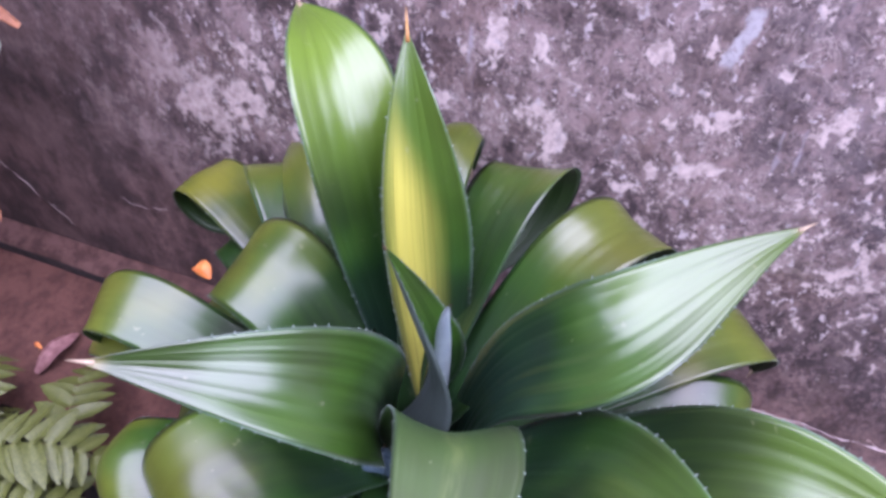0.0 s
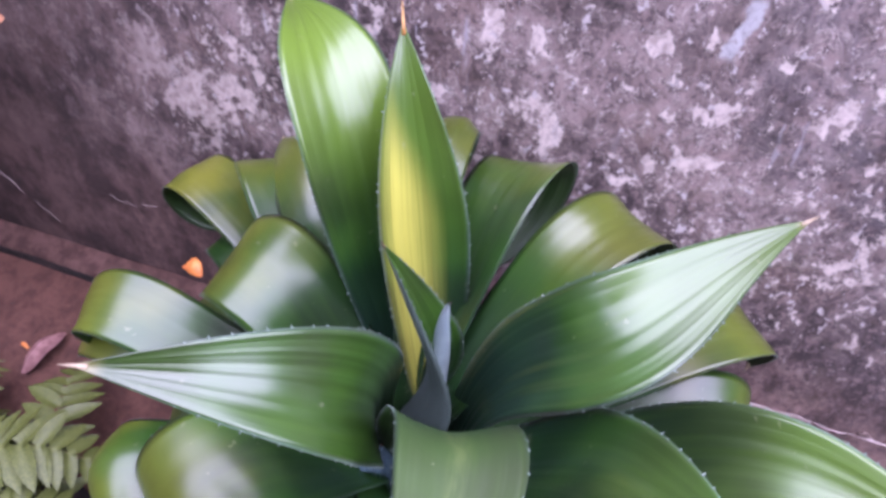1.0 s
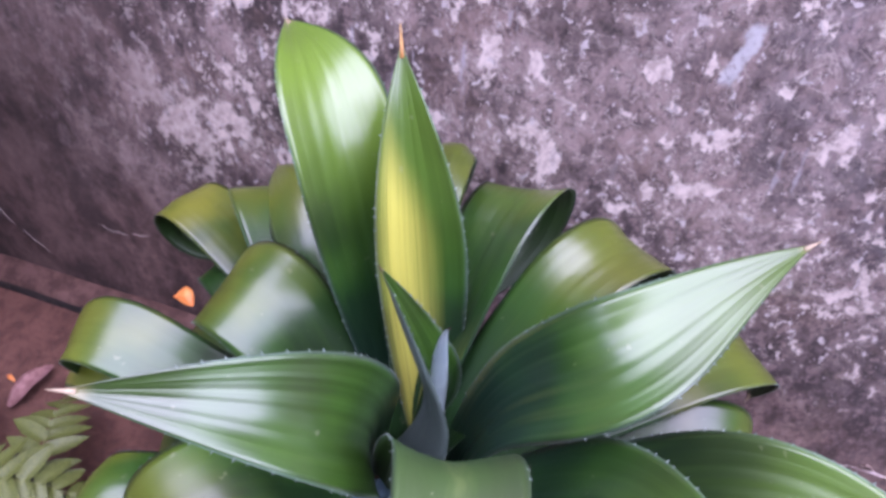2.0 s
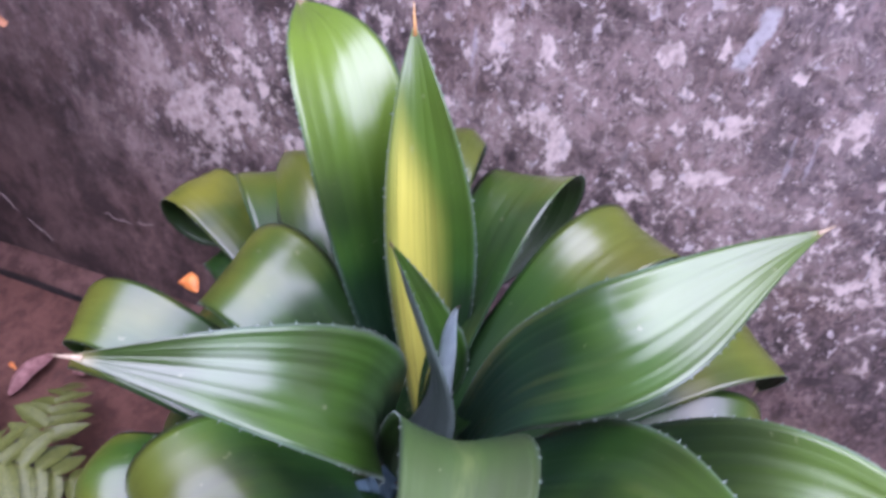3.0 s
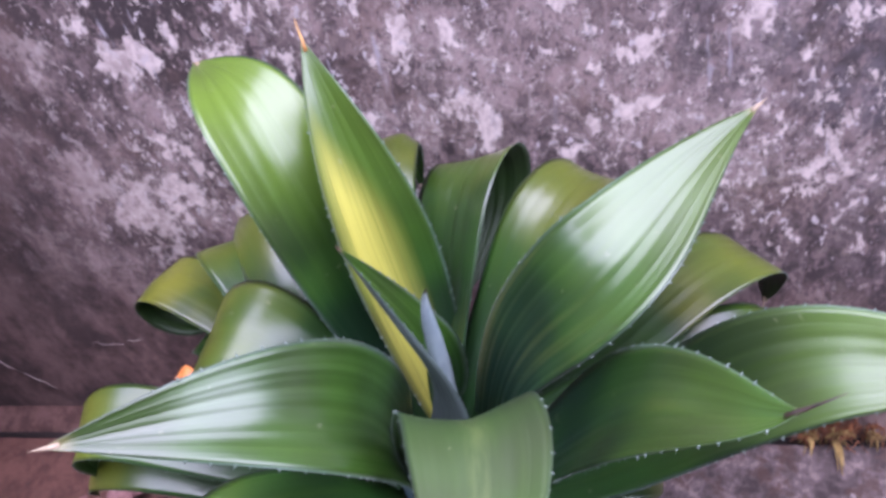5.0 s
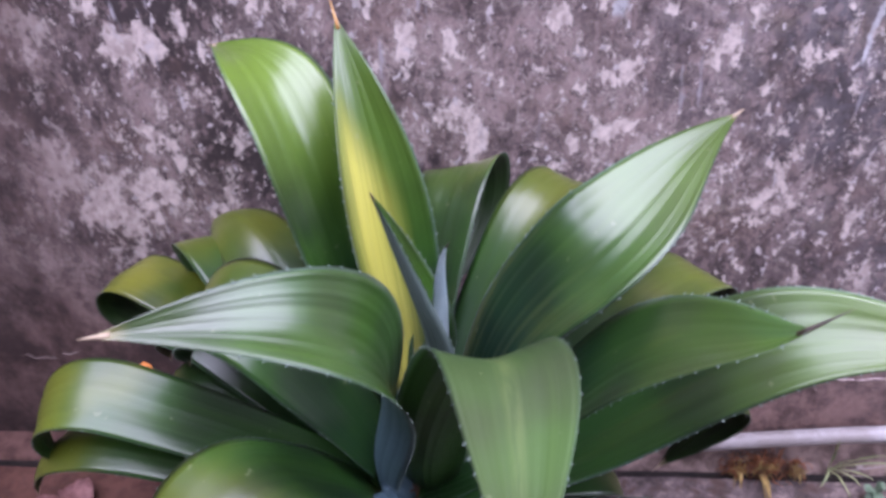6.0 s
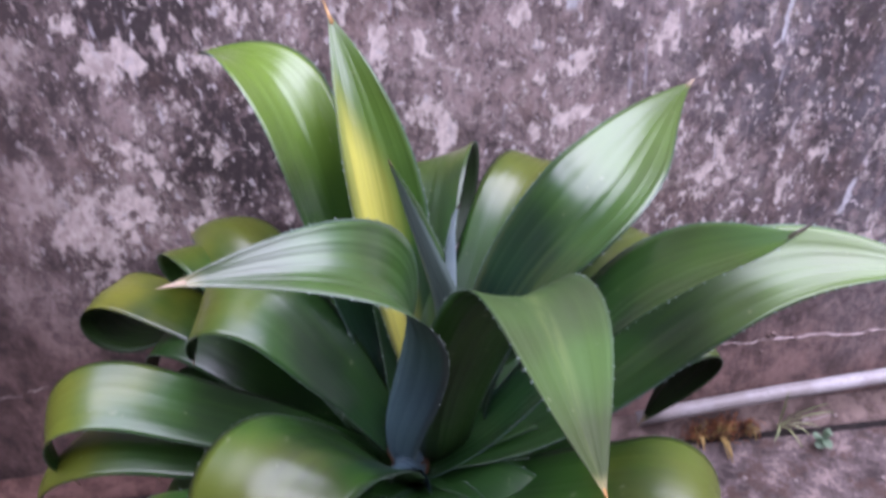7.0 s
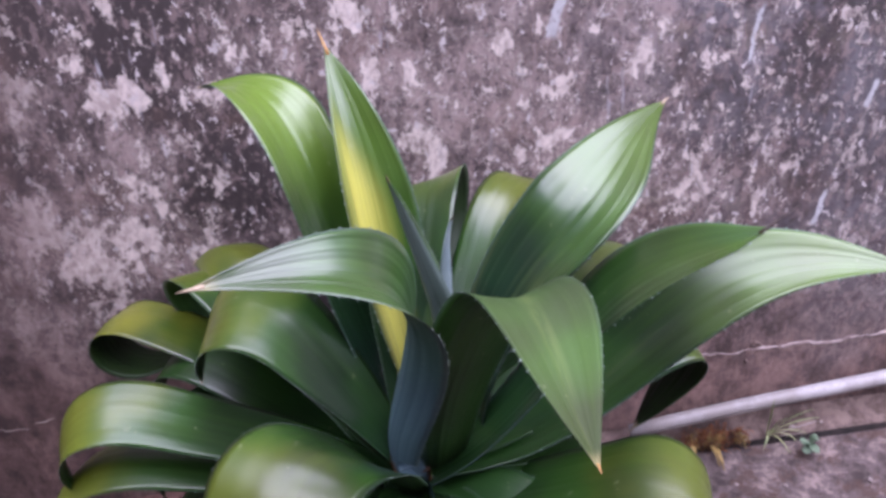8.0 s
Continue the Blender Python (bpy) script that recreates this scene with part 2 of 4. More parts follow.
def leaf_material(name, yellow=0.0, shade_bloom=0.6, old=0.0, bright=0.4, stripe=0.55, pleats=5.0, under=False, wax=0.63, reach=0.5, rough=0.28, streak=0.45, aged=0.46, vein=0.0):
    """Waxy green with lengthwise fibres; UV x runs to the tip, y across. yellow: a butter-yellow stripe; old: darker,
    and yellowing towards the tip; under: the matt lower face.
    """
    n = Nodes(name)
    uv = n.t.nodes.new("ShaderNodeUVMap").outputs[0]
    u, v, _ = n.split(uv)

    def stretched(along, across):
        m = n.t.nodes.new("ShaderNodeMapping")
        n.put(m.inputs[0], uv)
        m.inputs["Scale"].default_value = (along, across, 1)
        return m.outputs[0]

    fibre = n.noise(stretched(1.2, 26), 1.0, 3, 0.6)
    pleat = n.noise(stretched(0.35, 8.0), 1.0, 1, 0.4)
    band = n.noise(stretched(1.6, 5.0), 1.6, 2, 0.5)
    c = n.coords()
    blotch = n.noise(c, 6.0, 2, 0.5)
    speck = n.noise(c, 190.0, 3, 0.6)
    col = n.mix(n.ramp(blotch, 0.36, 0.64), (0.004, 0.017, 0.003), (0.017, 0.066, 0.006))
    col = n.mix(n.math("MULTIPLY", n.ramp(band, 0.45, 0.75), 0.5 * streak), col, (0.048, 0.110, 0.008))
    col = n.mix(n.math("MULTIPLY", n.ramp(fibre, 0.35, 0.75), 0.14 * streak), col, (0.048, 0.112, 0.018))
    grown = n.ramp(n.math("ADD", u, n.math("MULTIPLY", n.math("SUBTRACT", blotch, 0.5), 0.5)), 0.35, 0.85)
    col = n.mix(n.math("MULTIPLY", grown, bright), col, (0.097, 0.168, 0.012))
    if old:
        # old leaves lie low: their shade is put into a darker green
        col = n.mix(0.5 * old, col, (0.014, 0.030, 0.005))
        far = n.ramp(n.math("ADD", u, n.math("MULTIPLY", n.math("SUBTRACT", n.noise(c, 11.0, 2, 0.5), 0.5), 0.5)), aged, aged + 0.30)
        col = n.mix(n.math("MULTIPLY", far, old), col, (0.165, 0.168, 0.012))
    # upper faces: rosette shade painted dark towards the foot; undersides: blue-grey bloom
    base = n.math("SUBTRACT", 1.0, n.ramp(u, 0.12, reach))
    col = n.mix(n.math("MULTIPLY", base, shade_bloom), col, (0.120, 0.155, 0.152) if reach > 2 else (0.058, 0.098, 0.122) if under else (0.011, 0.030, 0.024))
    if yellow:
        side = n.math("SUBTRACT", 1.0, n.ramp(n.math("ADD", v, n.math("MULTIPLY", fibre, 0.30)), stripe - 0.12, stripe + 0.42))
        side = n.math("MULTIPLY", side, n.math("ADD", 0.25, n.math("MULTIPLY", n.ramp(n.math("ADD", v, n.math("MULTIPLY", fibre, 0.1)), 0.08, 0.24), 0.75)))
        along = n.math("SUBTRACT", 1.0, n.ramp(n.math("ADD", u, n.math("MULTIPLY", v, 0.35)), 0.72, 0.95))
        col = n.mix(n.math("MULTIPLY", n.math("MULTIPLY", side, along), n.math("MULTIPLY", yellow, n.ramp(fibre, 0.22, 0.52))), col, (0.50, 0.47, 0.075))
    if vein:
        middle = n.math("SUBTRACT", 1.0, n.ramp(n.math("ABSOLUTE", n.math("SUBTRACT", v, 0.5)), 0.01, 0.14))
        col = n.mix(n.math("MULTIPLY", n.math("MULTIPLY", middle, vein), n.ramp(n.noise(stretched(9.0, 14.0), 1.0, 3, 0.6), 0.35, 0.65)), col, (0.23, 0.26, 0.085))
    rim = n.ramp(n.math("ABSOLUTE", n.math("SUBTRACT", v, 0.5)), 0.462, 0.495)
    col = n.mix(n.math("MULTIPLY", rim, n.math("MULTIPLY", 0.2 if under or old else 0.6, n.ramp(blotch, 0.25, 0.7))), col, (0.14, 0.205, 0.185))
    scar = n.ramp(n.noise(c, 75.0, 2, 0.5), 0.715, 0.75)
    col = n.mix(n.math("MULTIPLY", scar, 0.25), col, (0.24, 0.26, 0.15))
    tip = n.ramp(u, 0.975, 1.0)
    col = n.mix(n.math("MULTIPLY", tip, 0.7), col, (0.30, 0.25, 0.11))
    height = n.math("ADD", n.math("MULTIPLY", fibre, 0.25), n.math("ADD", n.math("MULTIPLY", pleat, pleats), n.math("MULTIPLY", speck, 0.03)))
    if under:
        return n.done(col, n.math("ADD", 0.40, n.math("MULTIPLY", speck, 0.2)), n.bump(height, 0.3, 0.004), Specular_IOR_Level=0.4)
    rough = n.math("ADD", rough, n.math("MULTIPLY", speck, 0.16))
    return n.done(col, rough, n.bump(height, 0.35, 0.004), Specular_IOR_Level=0.3 + 0.4 * wax, Coat_Weight=wax, Coat_Roughness=0.25, Coat_IOR=1.6)


def plain(name, col, alt, scale, rough, bump=0.2, depth=0.002, **more):
    n = Nodes(name)
    c = n.coords()
    a, b = n.noise(c, scale, 4, 0.6), n.noise(c, scale * 7, 3, 0.6)
    shade = n.mix(n.ramp(a, 0.35, 0.68), col, alt)
    shade = n.mix(n.math("MULTIPLY", n.ramp(b, 0.5, 0.75), 0.35), shade, tuple(q * 0.55 for q in col))
    return n.done(shade, rough, n.bump(n.math("ADD", a, b), bump, depth), **more)


# patches of pale limewash on the wall: x, z, half width, half height, lean
WASH_PATCHES = [
    (-0.152, 0.585, 0.024, 0.021, 0), (-0.122, 0.548, 0.020, 0.022, 0), (0.019, 0.557, 0.024, 0.021, 0.2), (0.050, 0.576, 0.016, 0.010, 0.2),
    (0.260, 0.545, 0.011, 0.027, 0.3), (0.251, 0.501, 0.010, 0.018, 0.3), (0.209, 0.633, 0.006, 0.012, 0), (0.218, 0.608, 0.005, 0.012, 0),
    (0.051, 0.650, 0.009, 0.015, 0), (0.032, 0.640, 0.009, 0.008, 0), (-0.027, 0.709, 0.015, 0.012, 0), (-0.155, 0.678, 0.009, 0.016, 0),
    (0.337, 0.650, 0.012, 0.008, 0), (0.274, 0.679, 0.016, 0.006, 0), (0.406, 0.562, 0.007, 0.006, 0), (0.163, 0.699, 0.008, 0.011, 0),
    (0.225, 0.447, 0.022, 0.011, 0), (0.487, 0.553, 0.007, 0.017, 0.1),
]
WASH_PATCHES_LEFT = [
    (-0.562, 0.655, 0.028, 0.023, 0), (-0.516, 0.668, 0.022, 0.030, 0), (-0.482, 0.689, 0.014, 0.030, 0), (-0.566, 0.539, 0.038, 0.026, 0),
    (-0.524, 0.519, 0.015, 0.034, -0.3), (-0.654, 0.464, 0.054, 0.036, 0), (-0.564, 0.439, 0.047, 0.046, 0), (-0.625, 0.385, 0.065, 0.048, 0),
    (-0.703, 0.459, 0.016, 0.036, 0), (-0.286, 0.746, 0.015, 0.014, 0), (-0.227, 0.757, 0.029, 0.021, 0), (-0.363, 0.757, 0.021, 0.014, 0),
    (-0.339, 0.723, 0.007, 0.014, 0), (-0.207, 0.681, 0.011, 0.019, 0), (-0.673, 0.677, 0.029, 0.030, 0),
]
# brown damp stains
DAMP_PATCHES = [(-0.40, 0.54, 0.10, 0.10, 0.2), (-0.56, 0.74, 0.16, 0.07, 0), (-0.72, 0.60, 0.05, 0.06, 0), (0.50, 0.62, 0.16, 0.16, 0), (-0.43, 0.53, 0.055, 0.085, 0), (-0.48, 0.62, 0.05, 0.045, 0), (0.31, 0.57, 0.05, 0.07, 0), (0.40, 0.70, 0.06, 0.06, 0.2), (0.24, 0.71, 0.04, 0.05, 0), (0.66, 0.58, 0.14, 0.18, 0)]
# larger smears of thin limewash
SMEARS = [(-0.63, 0.45, 0.12, 0.08, -0.3), (-0.57, 0.57, 0.05, 0.07, 0), (-0.54, 0.40, 0.08, 0.04, 0), (-0.66, 0.66, 0.05, 0.04, 0), (-0.17, 0.545, 0.08, 0.06, 0), (0.04, 0.55, 0.07, 0.03, 0), (-0.10, 0.52, 0.05, 0.02, 0), (0.12, 0.76, 0.15, 0.10, 0.2), (-0.02, 0.80, 0.10, 0.08, 0), (-0.10, 0.67, 0.13, 0.07, 0.2), (-0.05, 0.60, 0.14, 0.05, 0.3), (0.10, 0.57, 0.08, 0.03, 0)]
# x, z, half length, half width, lean
DRIPS = [(0.040, 0.752, 0.042, 0.0085, 0.16), (0.310, 0.706, 0.045, 0.004, 0.09), (0.455, 0.432, 0.034, 0.005, 0.16), (0.493, 0.612, 0.024, 0.005, 0.1)]
WALL_BAND_LOW, WALL_BAND_HIGH = 0.24, 0.36

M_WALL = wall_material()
M_GROUND = ground_material()
M_LEAF = leaf_material("agave_leaf_green", shade_bloom=0.8, bright=0.42)
M_LEAF_DULL = leaf_material("agave_leaf_dull", shade_bloom=0.6, bright=0.16, pleats=6.0, wax=0.66)
M_LEAF_SMOOTH = leaf_material("agave_leaf_smooth", shade_bloom=0.3, bright=0.28, pleats=1.8, reach=0.75)
M_LEAF_WIDE = leaf_material("agave_leaf_wide", shade_bloom=0.1, bright=0.55, pleats=3.5, reach=0.5, rough=0.36)
M_LEAF_LOW = leaf_material("agave_leaf_glossy", old=0.30, shade_bloom=0.15, bright=0.35, pleats=0.8, wax=0.35, rough=0.29, aged=0.42)
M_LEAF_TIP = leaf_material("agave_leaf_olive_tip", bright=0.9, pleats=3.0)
M_LEAF_STRIPE = leaf_material("agave_leaf_striped", yellow=0.80, shade_bloom=0.25, bright=0.45, pleats=2.5)
# the front leaf's painted shade runs nearly to its tip
M_LEAF_FRONT = leaf_material("agave_leaf_matt", old=0.10, aged=0.30, shade_bloom=0.6, reach=0.90, bright=0.02, pleats=1.5, wax=0.02, rough=0.52, streak=0.25, vein=0.12)
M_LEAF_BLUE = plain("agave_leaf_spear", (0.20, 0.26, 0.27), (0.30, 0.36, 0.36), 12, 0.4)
M_LEAF_OLD = leaf_material("agave_leaf_old", old=0.44, aged=0.50, shade_bloom=0.15, bright=0.05, pleats=0.7, wax=0.40, rough=0.27, streak=0.4)
M_LEAF_BACK = leaf_material("agave_leaf_back", old=0.4, shade_bloom=0.3, bright=0.2, pleats=1.6, wax=0.55, rough=0.26, streak=0.4)
M_LEAF_ROLLED = leaf_material("agave_leaf_rolled", shade_bloom=0.4, bright=0.2)
# darker copy of the old-leaf green, with the shade in its colour
M_LEAF_SHADE = leaf_material("agave_leaf_shaded", old=0.3, shade_bloom=0.2, bright=0.0, pleats=0.8, wax=0.3, rough=0.32, streak=0.3, aged=0.7)
M_LEAF_UNDER = leaf_material("agave_leaf_underside", shade_bloom=0.95, bright=0.1, under=True, reach=1.4)
# lower faces of arched and front leaves: shade painted as a dark green
M_LEAF_UNDER_SHADE = leaf_material("agave_leaf_underside_shaded", old=0.95, shade_bloom=0.0, bright=0.0, under=True, aged=2.0)
M_LEAF_YELLOWED = leaf_material("agave_leaf_yellowed", old=0.8, shade_bloom=0.1, bright=0.1, pleats=0.8, wax=0.42, rough=0.26, streak=0.4, aged=0.40)
M_LEAF_UNDER_YOUNG = leaf_material("agave_leaf_underside_young", shade_bloom=0.9, bright=0.1, under=True, reach=2.5)
M_SPINE = plain("dry_spine", (0.30, 0.13, 0.03), (0.42, 0.24, 0.07), 60, 0.5)
M_SPINE_PALE = plain("pale_spine", (0.26, 0.20, 0.13), (0.38, 0.30, 0.20), 60, 0.5)
M_SPINE_DARK = plain("dark_spine", (0.03, 0.02, 0.018), (0.08, 0.05, 0.03), 60, 0.5)
M_TEETH = plain("pale_teeth", (0.12, 0.17, 0.14), (0.19, 0.24, 0.20), 80, 0.5)
M_TRUNK = plain("agave_trunk", (0.07, 0.035, 0.02), (0.20, 0.09, 0.04), 30, 0.8, 0.6, 0.006)
M_PIPE = plain("white_pvc", (0.24, 0.215, 0.205), (0.37, 0.35, 0.35), 16, 0.45, 0.08)
M_MORTAR = mortar_material()
# near-black soil tone that carries the shade of recesses in its colour
M_GAP = plain("soil_shade", (0.012, 0.009, 0.008), (0.03, 0.02, 0.018), 40, 0.95, 0.6, 0.004)
M_FERN = plain("fern_green", (0.050, 0.066, 0.010), (0.115, 0.132, 0.026), 30, 0.5, 0.2, 0.001)
M_FERN_STEM = plain("fern_stem", (0.10, 0.12, 0.03), (0.16, 0.16, 0.05), 40, 0.6)
M_GRASS = plain("grass_green", (0.17, 0.22, 0.09), (0.30, 0.31, 0.15), 30, 0.5)
M_SPROUT = plain("sprout_green", (0.085, 0.135, 0.080), (0.130, 0.185, 0.115), 40, 0.5)
M_STRAW = plain("yellow_moss", (0.20, 0.13, 0.035), (0.36, 0.25, 0.08), 60, 0.8)
M_PEBBLE = plain("pale_pebble", (0.20, 0.16, 0.15), (0.30, 0.25, 0.235), 50, 0.85, 0.4)
M_MOSS = plain("dry_moss", (0.09, 0.030, 0.014), (0.30, 0.11, 0.035), 60, 0.9, 0.8, 0.006)
M_DRY = plain("dry_leaf", (0.15, 0.055, 0.022), (0.29, 0.12, 0.048), 22, 0.6, 0.4)
M_PETAL = plain("orange_petal", (0.55, 0.16, 0.03), (0.70, 0.26, 0.06), 60, 0.55)
M_PINK = plain("pink_bract", (0.17, 0.075, 0.068), (0.29, 0.150, 0.140), 70, 0.7, 0.5)
M_ROOT = plain("pale_root", (0.26, 0.21, 0.185), (0.36, 0.30, 0.27), 50, 0.7)
M_PALE = plain("pale_grey_green", (0.28, 0.31, 0.24), (0.38, 0.41, 0.33), 20, 0.5)
M_CHIP = plain("pale_chip", (0.30, 0.23, 0.21), (0.46, 0.38, 0.36), 60, 0.85)
M_LIGHT_BLOCK = plain("light_block_grey", (0.085, 0.08, 0.075), (0.12, 0.11, 0.105), 3, 0.9)


# ---- the large structure ----
def ground_z(x):
    return 0.008 + 0.082 * (x - 0.36)


def box(bm, x0, x1, y0, y1, z0, z1):
    v = [bm.verts.new((x, y, z)) for x in (x0, x1) for y in (y0, y1) for z in (z0, z1)]
    for f in ((0, 1, 3, 2), (4, 6, 7, 5), (0, 4, 5, 1), (2, 3, 7, 6), (0, 2, 6, 4), (1, 5, 7, 3)):
        bm.faces.new([v[i] for i in f])


def build_wall():
    """A thick wall whose face is trowelled unevenly."""
    bm = bmesh.new()
    box(bm, -3.998, 3.998, 0.012, 0.2, -0.498, 1.158)
    xs = [-4, -3, -2.4] + [-1.9 + 0.02 * i for i in range(171)] + [2, 3, 4]
    zs = [-0.5] + [-0.3 + 0.02 * i for i in range(74)]
    grid = []
    for z in zs:
        row = []
        for x in xs:
            dent = 0.5 + 0.5 * noise.noise(Vector((x * 4, z * 4, 1))) + 0.5 * noise.noise(Vector((x * 17, z * 12, 6)))
            row.append(bm.verts.new((x, 0.0045 * min(1, max(0, dent)), z)))
        grid.append(row)
    for r0, r1 in zip(grid, grid[1:]):
        for k in range(len(xs) - 1):
            bm.faces.new((r0[k], r0[k + 1], r1[k + 1], r1[k]))
    edge = grid[0] + [r[-1] for r in grid[1:]] + grid[-1][-2::-1] + [r[0] for r in grid[-2:0:-1]]
    back = [bm.verts.new((v.co.x, 0.02, v.co.z)) for v in edge]
    for i in range(len(edge)):
        j = (i + 1) % len(edge)
        bm.faces.new((edge[i], back[i], back[j], edge[j]))
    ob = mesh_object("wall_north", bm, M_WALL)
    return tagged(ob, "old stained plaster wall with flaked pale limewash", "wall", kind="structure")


def build_ground():
    """One sheet to the horizon, gently falling to one side, with a gap along the wall's foot."""
    bm = bmesh.new()
    xs = [-400, -60, -12, -4] + [-3 + 0.06 * i for i in range(101)] + [4, 12, 60, 400]
    ys = [-0.060 - 0.045 * i for i in range(60)] + [-4, -12, -60, -400]
    for ys in (ys, [400, 60, 12, 4, 1, 0.2]):
        grid = []
        for y in ys:
            row = []
            for x in xs:
                xx = max(-2.5, min(2.5, x))
                bump = noise.noise(Vector((x * 3, y * 3, 0))) * 0.006 + noise.noise(Vector((x * 14, y * 14, 3))) * 0.003
                row.append(bm.verts.new((x, y, ground_z(xx) + (bump if abs(x) < 4 and -3 < y < 0 else 0))))
            grid.append(row)
        for r0, r1 in zip(grid, grid[1:]):
            for k in range(len(xs) - 1):
                bm.faces.new((r0[k], r1[k], r1[k + 1], r0[k + 1]))
    ob = mesh_object("ground", bm, M_GROUND)
    tagged(ob, "worn concrete yard with reddish soil stains", "ground", kind="structure")
    # mortar ledge between the wall and the gap
    bm = bmesh.new()
    rows = []
    for i in range(161):
        x = -4 + 0.05 * i
        g = ground_z(max(-2.5, min(2.5, x)))
        w = noise.noise(Vector((x * 7, 1, 5))) * 0.006
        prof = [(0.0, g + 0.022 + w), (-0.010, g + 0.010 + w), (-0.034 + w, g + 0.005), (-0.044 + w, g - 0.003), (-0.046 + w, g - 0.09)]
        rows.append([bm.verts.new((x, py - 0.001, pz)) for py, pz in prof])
    # the ledge's front face is coloured near black as the gap's shade
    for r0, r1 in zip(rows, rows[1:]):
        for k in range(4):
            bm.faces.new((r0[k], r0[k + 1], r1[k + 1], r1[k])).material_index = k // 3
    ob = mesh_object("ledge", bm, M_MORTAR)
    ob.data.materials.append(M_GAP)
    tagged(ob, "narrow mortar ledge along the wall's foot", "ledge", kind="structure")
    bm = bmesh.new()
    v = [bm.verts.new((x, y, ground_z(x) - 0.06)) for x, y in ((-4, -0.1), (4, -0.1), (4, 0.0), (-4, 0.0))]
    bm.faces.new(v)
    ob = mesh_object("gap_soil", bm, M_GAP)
    tagged(ob, "soil in the gap before the wall, with the gap's shade in its colour", "soil", kind="structure")


def build_light_blocks():
    """Plain blocks added out of view to hold back low light and shape highlights."""
    # the tall one stands in for a person shading the plant from the south
    for name, x0, x1, y0, y1, top in (("light_block_south", -1.95, 3.6, -1.9, -1.7, 1.35), ("light_block_tall", -1.0, 0.9, -2.4, -1.902, 3.0), ("light_block_west", -1.95, -1.75, -1.7, 0.0, 1.9), ("light_block_east", 3.4, 3.6, -1.7, 0.0, 1.3)):
        bm = bmesh.new()
        box(bm, x0, x1, y0, y1, -0.5, top)
        tagged(mesh_object(name, bm, M_LIGHT_BLOCK, smooth=False), "unseen dark grey block added to hold back low light", "wall", kind="structure")


def build_plaster_edge():
    """The chipped lower edge of the upper plaster coat."""
    bm = bmesh.new()
    rows = []
    rnd = random.Random(4)
    for i in range(150):
        x = 0.12 + i * 0.008
        z = 0.165 + 0.065 * (x - 0.32) + 0.009 * noise.noise(Vector((x * 18, 0, 2))) + rnd.uniform(-0.0022, 0.0022)
        h = max(0.0003, 0.0016 + 0.009 * noise.noise(Vector((x * 30, 7, 2))))
        if noise.noise(Vector((x * 9, 3, 8))) < 0.02:
            h = -0.004
        rows.append([bm.verts.new((x, 0.001, z + h)), bm.verts.new((x, -0.6 * h, z + h * 0.4)), bm.verts.new((x, -0.5 * h, z)), bm.verts.new((x, 0.001, z - 0.001))])
    for r0, r1 in zip(rows, rows[1:]):
        for k in range(3):
            bm.faces.new((r0[k], r0[k + 1], r1[k + 1], r1[k]))
    for kx, kz, r in ((0.397, 0.183, 0.006), (0.391, 0.176, 0.004), (0.384, 0.146, 0.004), (0.405, 0.179, 0.003), (0.378, 0.170, 0.003)):
        m = Matrix.Translation((kx, 0.0, kz)) @ Matrix.Diagonal((r, r * 0.5, r * 0.7, 1))
        for v in bmesh.ops.create_icosphere(bm, subdivisions=2, radius=1, matrix=m)["verts"]:
            v.co += Vector((noise.noise(v.co * 160), 0, noise.noise(v.co * 160 + Vector((9, 0, 0))))) * r * 0.9
    for f in bm.faces:
        f.material_index = 1 if len(f.verts) == 3 else 0
    ob = mesh_object("trim_plaster_edge", bm, M_CHIP)
    ob.data.materials.append(M_MORTAR)
    tagged(ob, "chipped pale edge of the upper plaster coat", "plaster edge", kind="structure")


build_wall()
build_ground()
build_light_blocks()
build_plaster_edge()


# ---- the agave ----
def blade_width(u, widest, taper, base=0.55):
    if u < widest:
        return base + (1 - base) * math.sin(u / widest * math.pi / 2)
    return 1 - ((u - widest) / (1 - widest)) ** taper


def blade_rings(p, twist, count):
    """Centre, side and upper normal along a smooth curve with five control points."""
    p = [Vector(q) for q in p]
    az = p[1] + p[2] + p[3] + p[4] - p[0] * 4
    az.z = 0
    az.normalize()
    h = Vector((az.y, -az.x, 0))
    out = []
    for i in range(count):
        u = i / (count - 1)
        w = 1 - u
        c = p[0] * w**4 + p[1] * (4 * u * w**3) + p[2] * (6 * u * u * w * w) + p[3] * (4 * u**3 * w) + p[4] * u**4
        d = (p[1] - p[0]) * w**3 + (p[2] - p[1]) * (3 * u * w * w) + (p[3] - p[2]) * (3 * u * u * w) + (p[4] - p[3]) * u**3
        t = d.normalized()
        s = (h - t * t.dot(h)).normalized()
        nrm = s.cross(t)
        a = twist[0] + twist[1] * u
        s2 = s * math.cos(a) + nrm * math.sin(a)
        out.append((u, c, s2, s2.cross(t), t))
    return out


def ease(x):
    x = min(1.0, max(0.0, x))
    return x * x * (3 - 2 * x)


